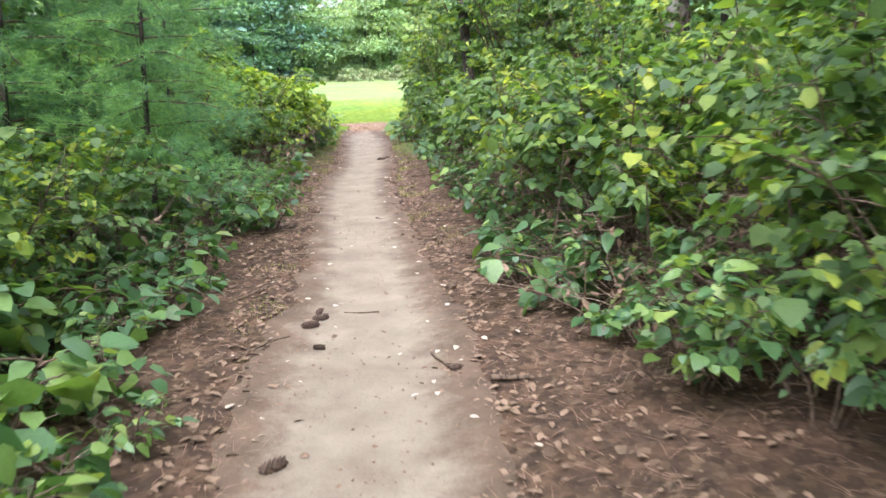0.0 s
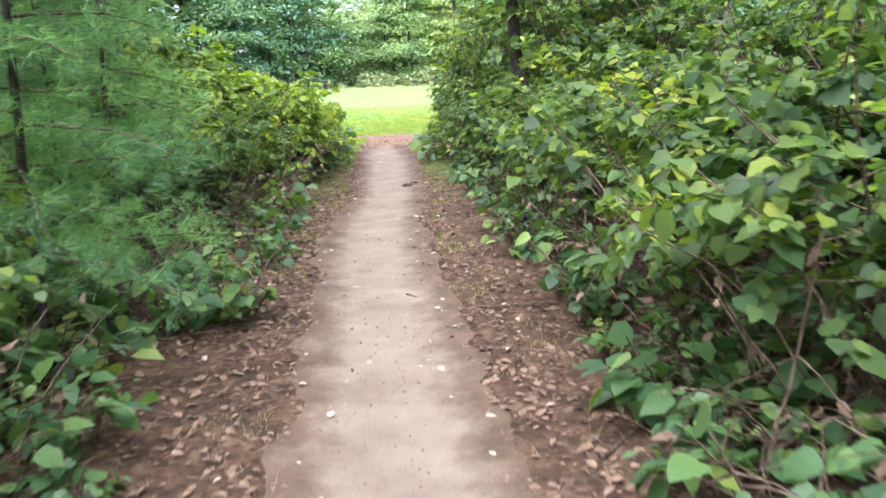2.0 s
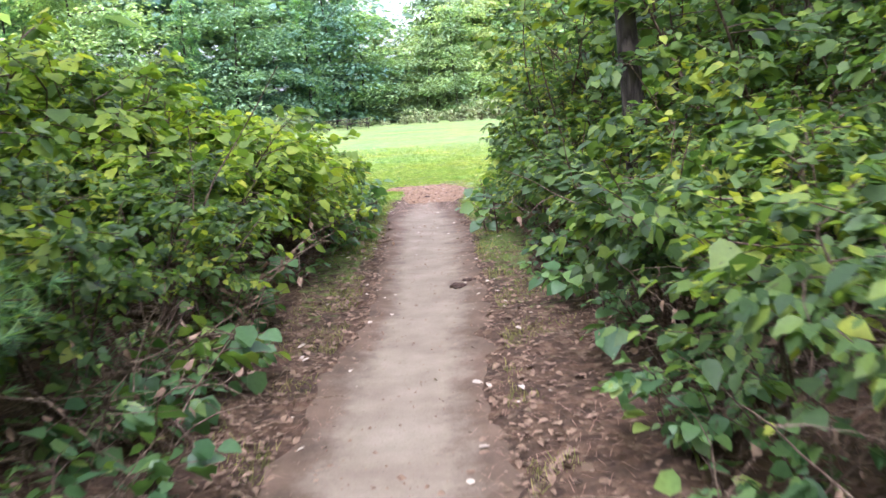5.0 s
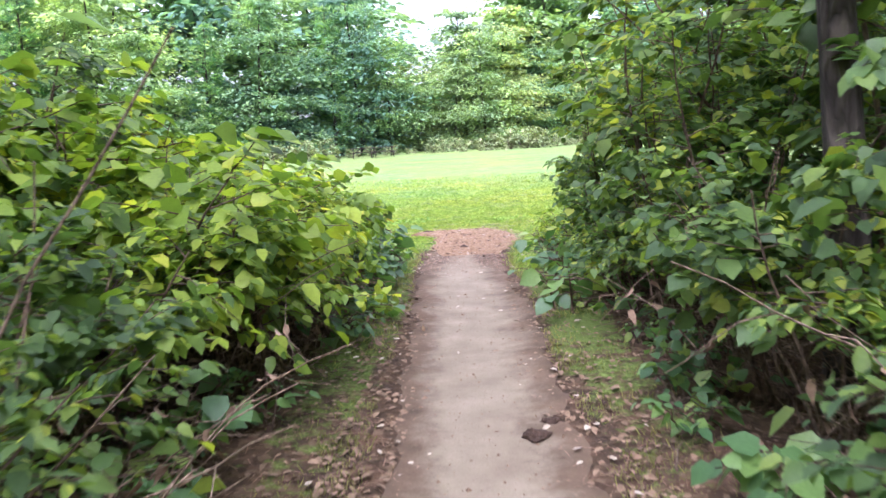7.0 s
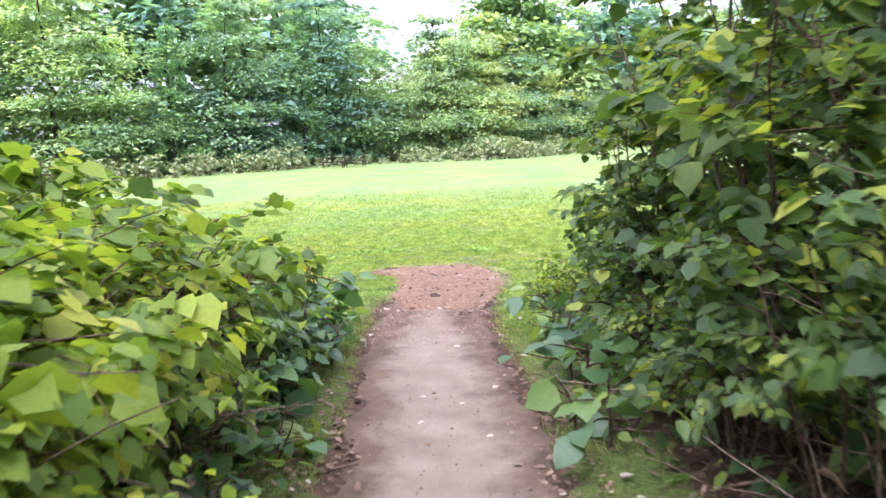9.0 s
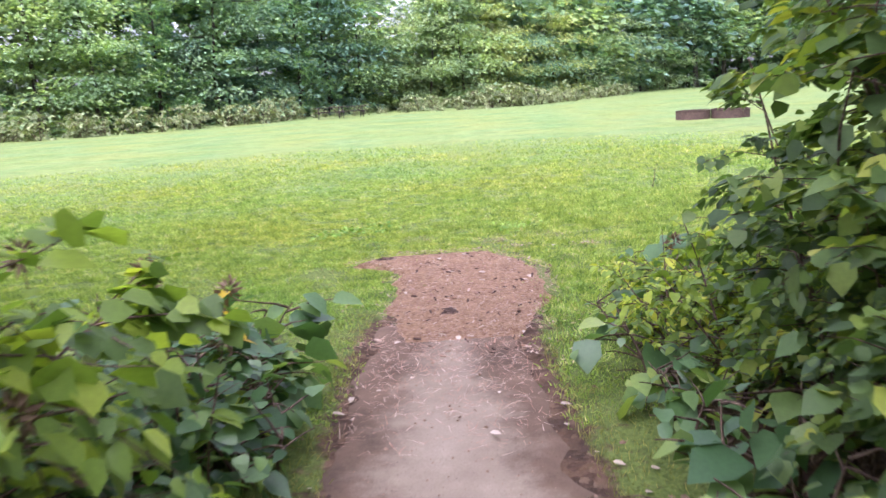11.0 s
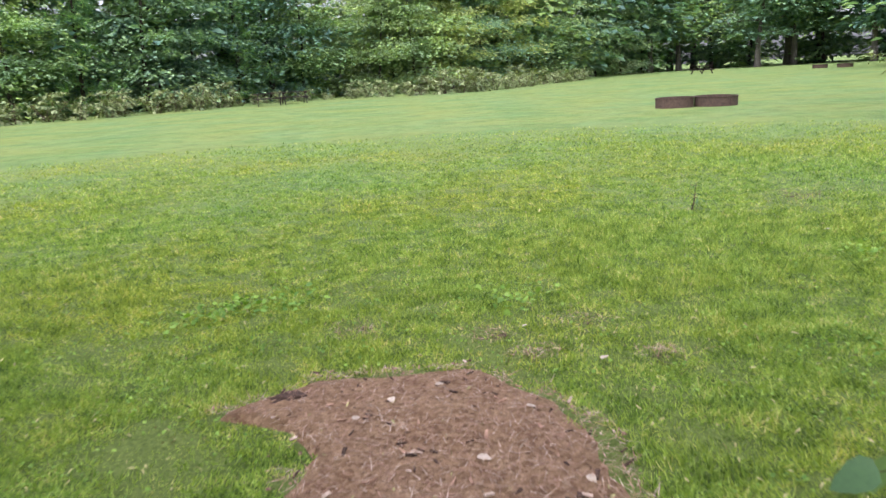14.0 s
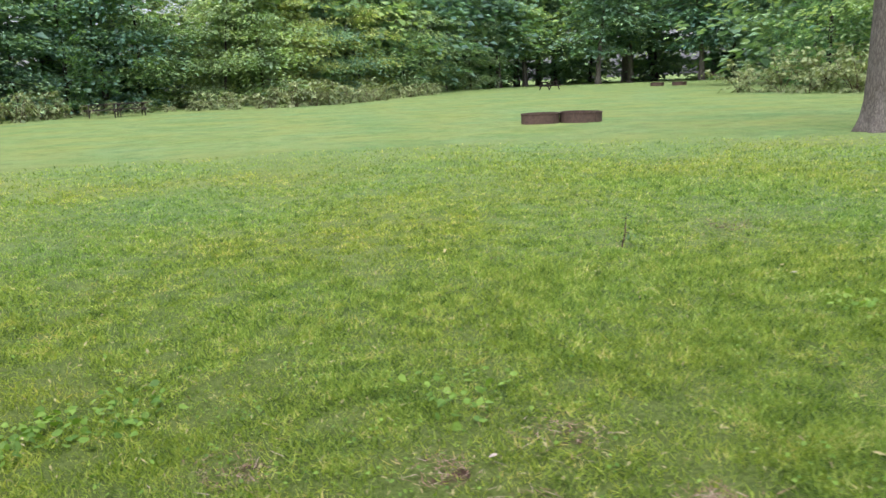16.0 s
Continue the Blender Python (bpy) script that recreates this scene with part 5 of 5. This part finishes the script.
for k, (x, y, t, L, w) in enumerate([(-0.1, 4.59, -20, 0.22, 0.006), (0.32, 3.67, -60, 0.25, 0.008), (0.58, 3.3, -30, 0.2, 0.016), (0.08, 7.6, -50, 0.13, 0.01), (-0.6, 8.05, -40, 0.16, 0.008), (-0.62, 3.9, 30, 0.5, 0.007), (-1.0, 7.6, 50, 0.6, 0.008),
                                     (-1.3, 6.9, 20, 0.7, 0.009), (0.7, 7.1, -15, 0.5, 0.008), (0.9, 5.4, 35, 0.6, 0.008), (-0.8, 5.0, 60, 0.45, 0.007), (0.1, 20.55, 5, 0.3, 0.006), (0.75, 12.3, 70, 0.3, 0.007), (-0.5, 15.0, 20, 0.2, 0.006)]):
    stick(x, y, t, L, w, 100 + k)


def leaning_stem(x, y, dx, dy, height, seed):
    r = np.random.default_rng(seed)
    v, f = tube(curve_line(r, (0, 0, -0.03), (dx, dy, 1), height, 0.1, 0.04, 9), np.linspace(0.009, 0.003, 9), 6)
    ob = np_part("bare_stem", v, [f], TWIG, None, "bare brown leaning stem beside the trail", True)
    ob.matrix_basis = place_at(x, y, float(terrain(x, y)))
    tagged(ob, category="stem", group="bare stems in the undergrowth")


for k, (x, y, dx, dy, h) in enumerate([(1.05, 6.7, -0.5, 0.3, 0.9), (1.25, 6.4, -0.3, 0.4, 1.1), (1.5, 3.6, -0.6, 0.1, 0.9), (0.95, 8.6, 0.5, 0.2, 0.8), (1.1, 10.9, 0.6, 0.0, 1.0), (-1.3, 11.0, -0.3, 0.3, 1.6), (-1.6, 10.7, 0.3, 0.5, 1.9), (-1.0, 7.8, 0.6, 0.8, 0.6), (1.2, 12.2, 0.4, -0.2, 1.0), (1.35, 5.2, 0.2, 0.5, 1.2)]):
    leaning_stem(x, y, dx, dy, h, 200 + k)

sprig = shrub("meadow_sprig", 71, 0.3, 0.16, 1, 46, 0.05, NARROW, HERB, "single small upright weed in the mown grass", 0.2, singles=0, lean=0.2)
drop_at(sprig, 2.73, 24.5, 0, 1.0, used)


# ---------------------------------------------------------------- dry undergrowth
def bramble(name, seed, height, canes, label):
    """A tangle of dry brown canes with side twigs and a few withered leaves."""
    r = np.random.default_rng(seed)
    top = tagged(empty(name), label, "bramble")
    fine, spots, dirs = [], [], []
    for k in range(canes):
        ang = r.uniform(0, 2 * math.pi)
        line = curve_line(r, (r.normal(0, 0.16), r.normal(0, 0.16), -0.03), (math.cos(ang) * 0.6, math.sin(ang) * 0.6, 1.0), height * r.uniform(0.7, 1.4), 0.13, 0.11, 9)
        line[:, 2] = np.maximum(line[:, 2], -0.03)
        v, f = tube(line, np.linspace(0.006, 0.002, 9), 5)
        np_part("cane", v, [f], DRY, top, smooth=True)
        for b in range(6):
            i = r.integers(2, 8)
            d = r.normal(0, 1, 3) * np.array([1, 1, 0.6])
            br = curve_line(r, line[i], d, height * r.uniform(0.2, 0.5), 0.2, 0.06, 5)
            fine.append(tube(br, np.linspace(0.003, 0.001, 5), 3))
            spots += [br[2], br[4]]
            dirs += [unit(br[3] - br[2]), unit(br[4] - br[3])]
    v, f = join(fine)
    np_part("side_twig", v, [f], DRY, top, kind="stuff", smooth=True)
    pick = r.uniform(0, 1, len(spots)) < 0.5
    o, a = np.array(spots)[pick], np.array(dirs)[pick]
    o[:, 2] = np.maximum(o[:, 2], 0.03)
    v, f = scatter(*leaf_template(0.5, 0.3, 0.6), o, unit(a + np.array([0, 0, -0.7]) + r.normal(0, 0.3, a.shape)), unit(r.normal(0, 1, a.shape)), 0.05 * r.uniform(0.6, 1.5, len(o)))
    np_part("withered_leaf", v, [f], DEAD, top, kind="stuff", smooth=True)
    return top


brambles = [bramble("dry_bramble", 81 + k, (0.75, 0.6, 0.9)[k], 11, "tangle of dry brown canes under the shrubs") for k in range(3)]
row(brambles, [(1.5, y) for y in np.arange(3.9, 13.6, 0.55)], 0.16, 0.15, 0.8, 1.15, "dry canes under the shrubs")
row(brambles, [(1.25, 3.3), (1.5, 3.0), (1.3, 3.8), (1.7, 3.4)], 0.05, 0.1, 0.6, 0.8, "dry canes under the shrubs")
row(brambles, [(2.2, y) for y in np.arange(3.4, 8.0, 0.6)], 0.2, 0.15, 0.9, 1.2, "dry canes under the shrubs")
row(brambles, [(-1.35, y) for y in np.arange(8.4, 16.2, 0.6)], 0.14, 0.15, 0.7, 1.0, "dry canes under the shrubs")
row(brambles, [(-1.75, y) for y in np.arange(4.4, 8.4, 0.7)], 0.2, 0.15, 0.5, 0.8, "dry canes under the shrubs")


def yellowing_weed(x, y, seed, tall, yellow, turn):
    """A stalk with drooping green leaves, some turned yellow, and a dry brown seed head."""
    r = np.random.default_rng(seed)
    top = tagged(empty("yellowing_weed", (x, y, float(terrain(x, y)) - 0.01), turn), "tall weed with yellowed leaves and a dry brown seed head", "weed", "weeds at the trail mouth")
    line = curve_line(r, (0, 0, -0.02), (0.1, 0.05, 1), tall, 0.07, 0.01, 10)
    v, f = tube(line, np.linspace(0.006, 0.0025, 10), 6)
    np_part("stalk", v, [f], TWIG, top, smooth=True)
    for k in range(13):
        i = 2 + k % 8
        t = k * 2.4
        a = np.array([math.cos(t), math.sin(t), -0.1])
        v, f = scatter(*FINE_OVAL, line[i][None], a[None], np.array([[0, 0, 1.0]]), 0.1 * r.uniform(0.8, 1.2))
        np_part("leaf", v, [f], YELLOWED if k in yellow else BRIGHT, top, "bright yellow withering leaf" if k in yellow else "", True)
    n = 34
    d = unit(r.normal(0, 1, (n, 3)) + np.array([0, 0, 0.5]))
    v, f = scatter(*NARROW, line[-1] + d * 0.025, d, unit(r.normal(0, 1, (n, 3))), 0.04 * r.uniform(0.6, 1.4, n))
    np_part("seed_head", v, [f], DEAD, top, "dry brown seed head", True, "stuff")


for k, (x, y, tall, yellow) in enumerate([(-0.92, 16.92, 0.76, (5, 6, 7)), (-1.15, 16.8, 0.85, (6,)), (-1.02, 16.55, 0.8, ()), (-0.86, 16.3, 0.7, (7,)), (-1.3, 16.4, 1.0, ()), (-0.95, 15.7, 0.8, ()), (1.2, 18.55, 0.5, (4, 6))]):
    yellowing_weed(x, y, 300 + k, tall, yellow, 50 * k)
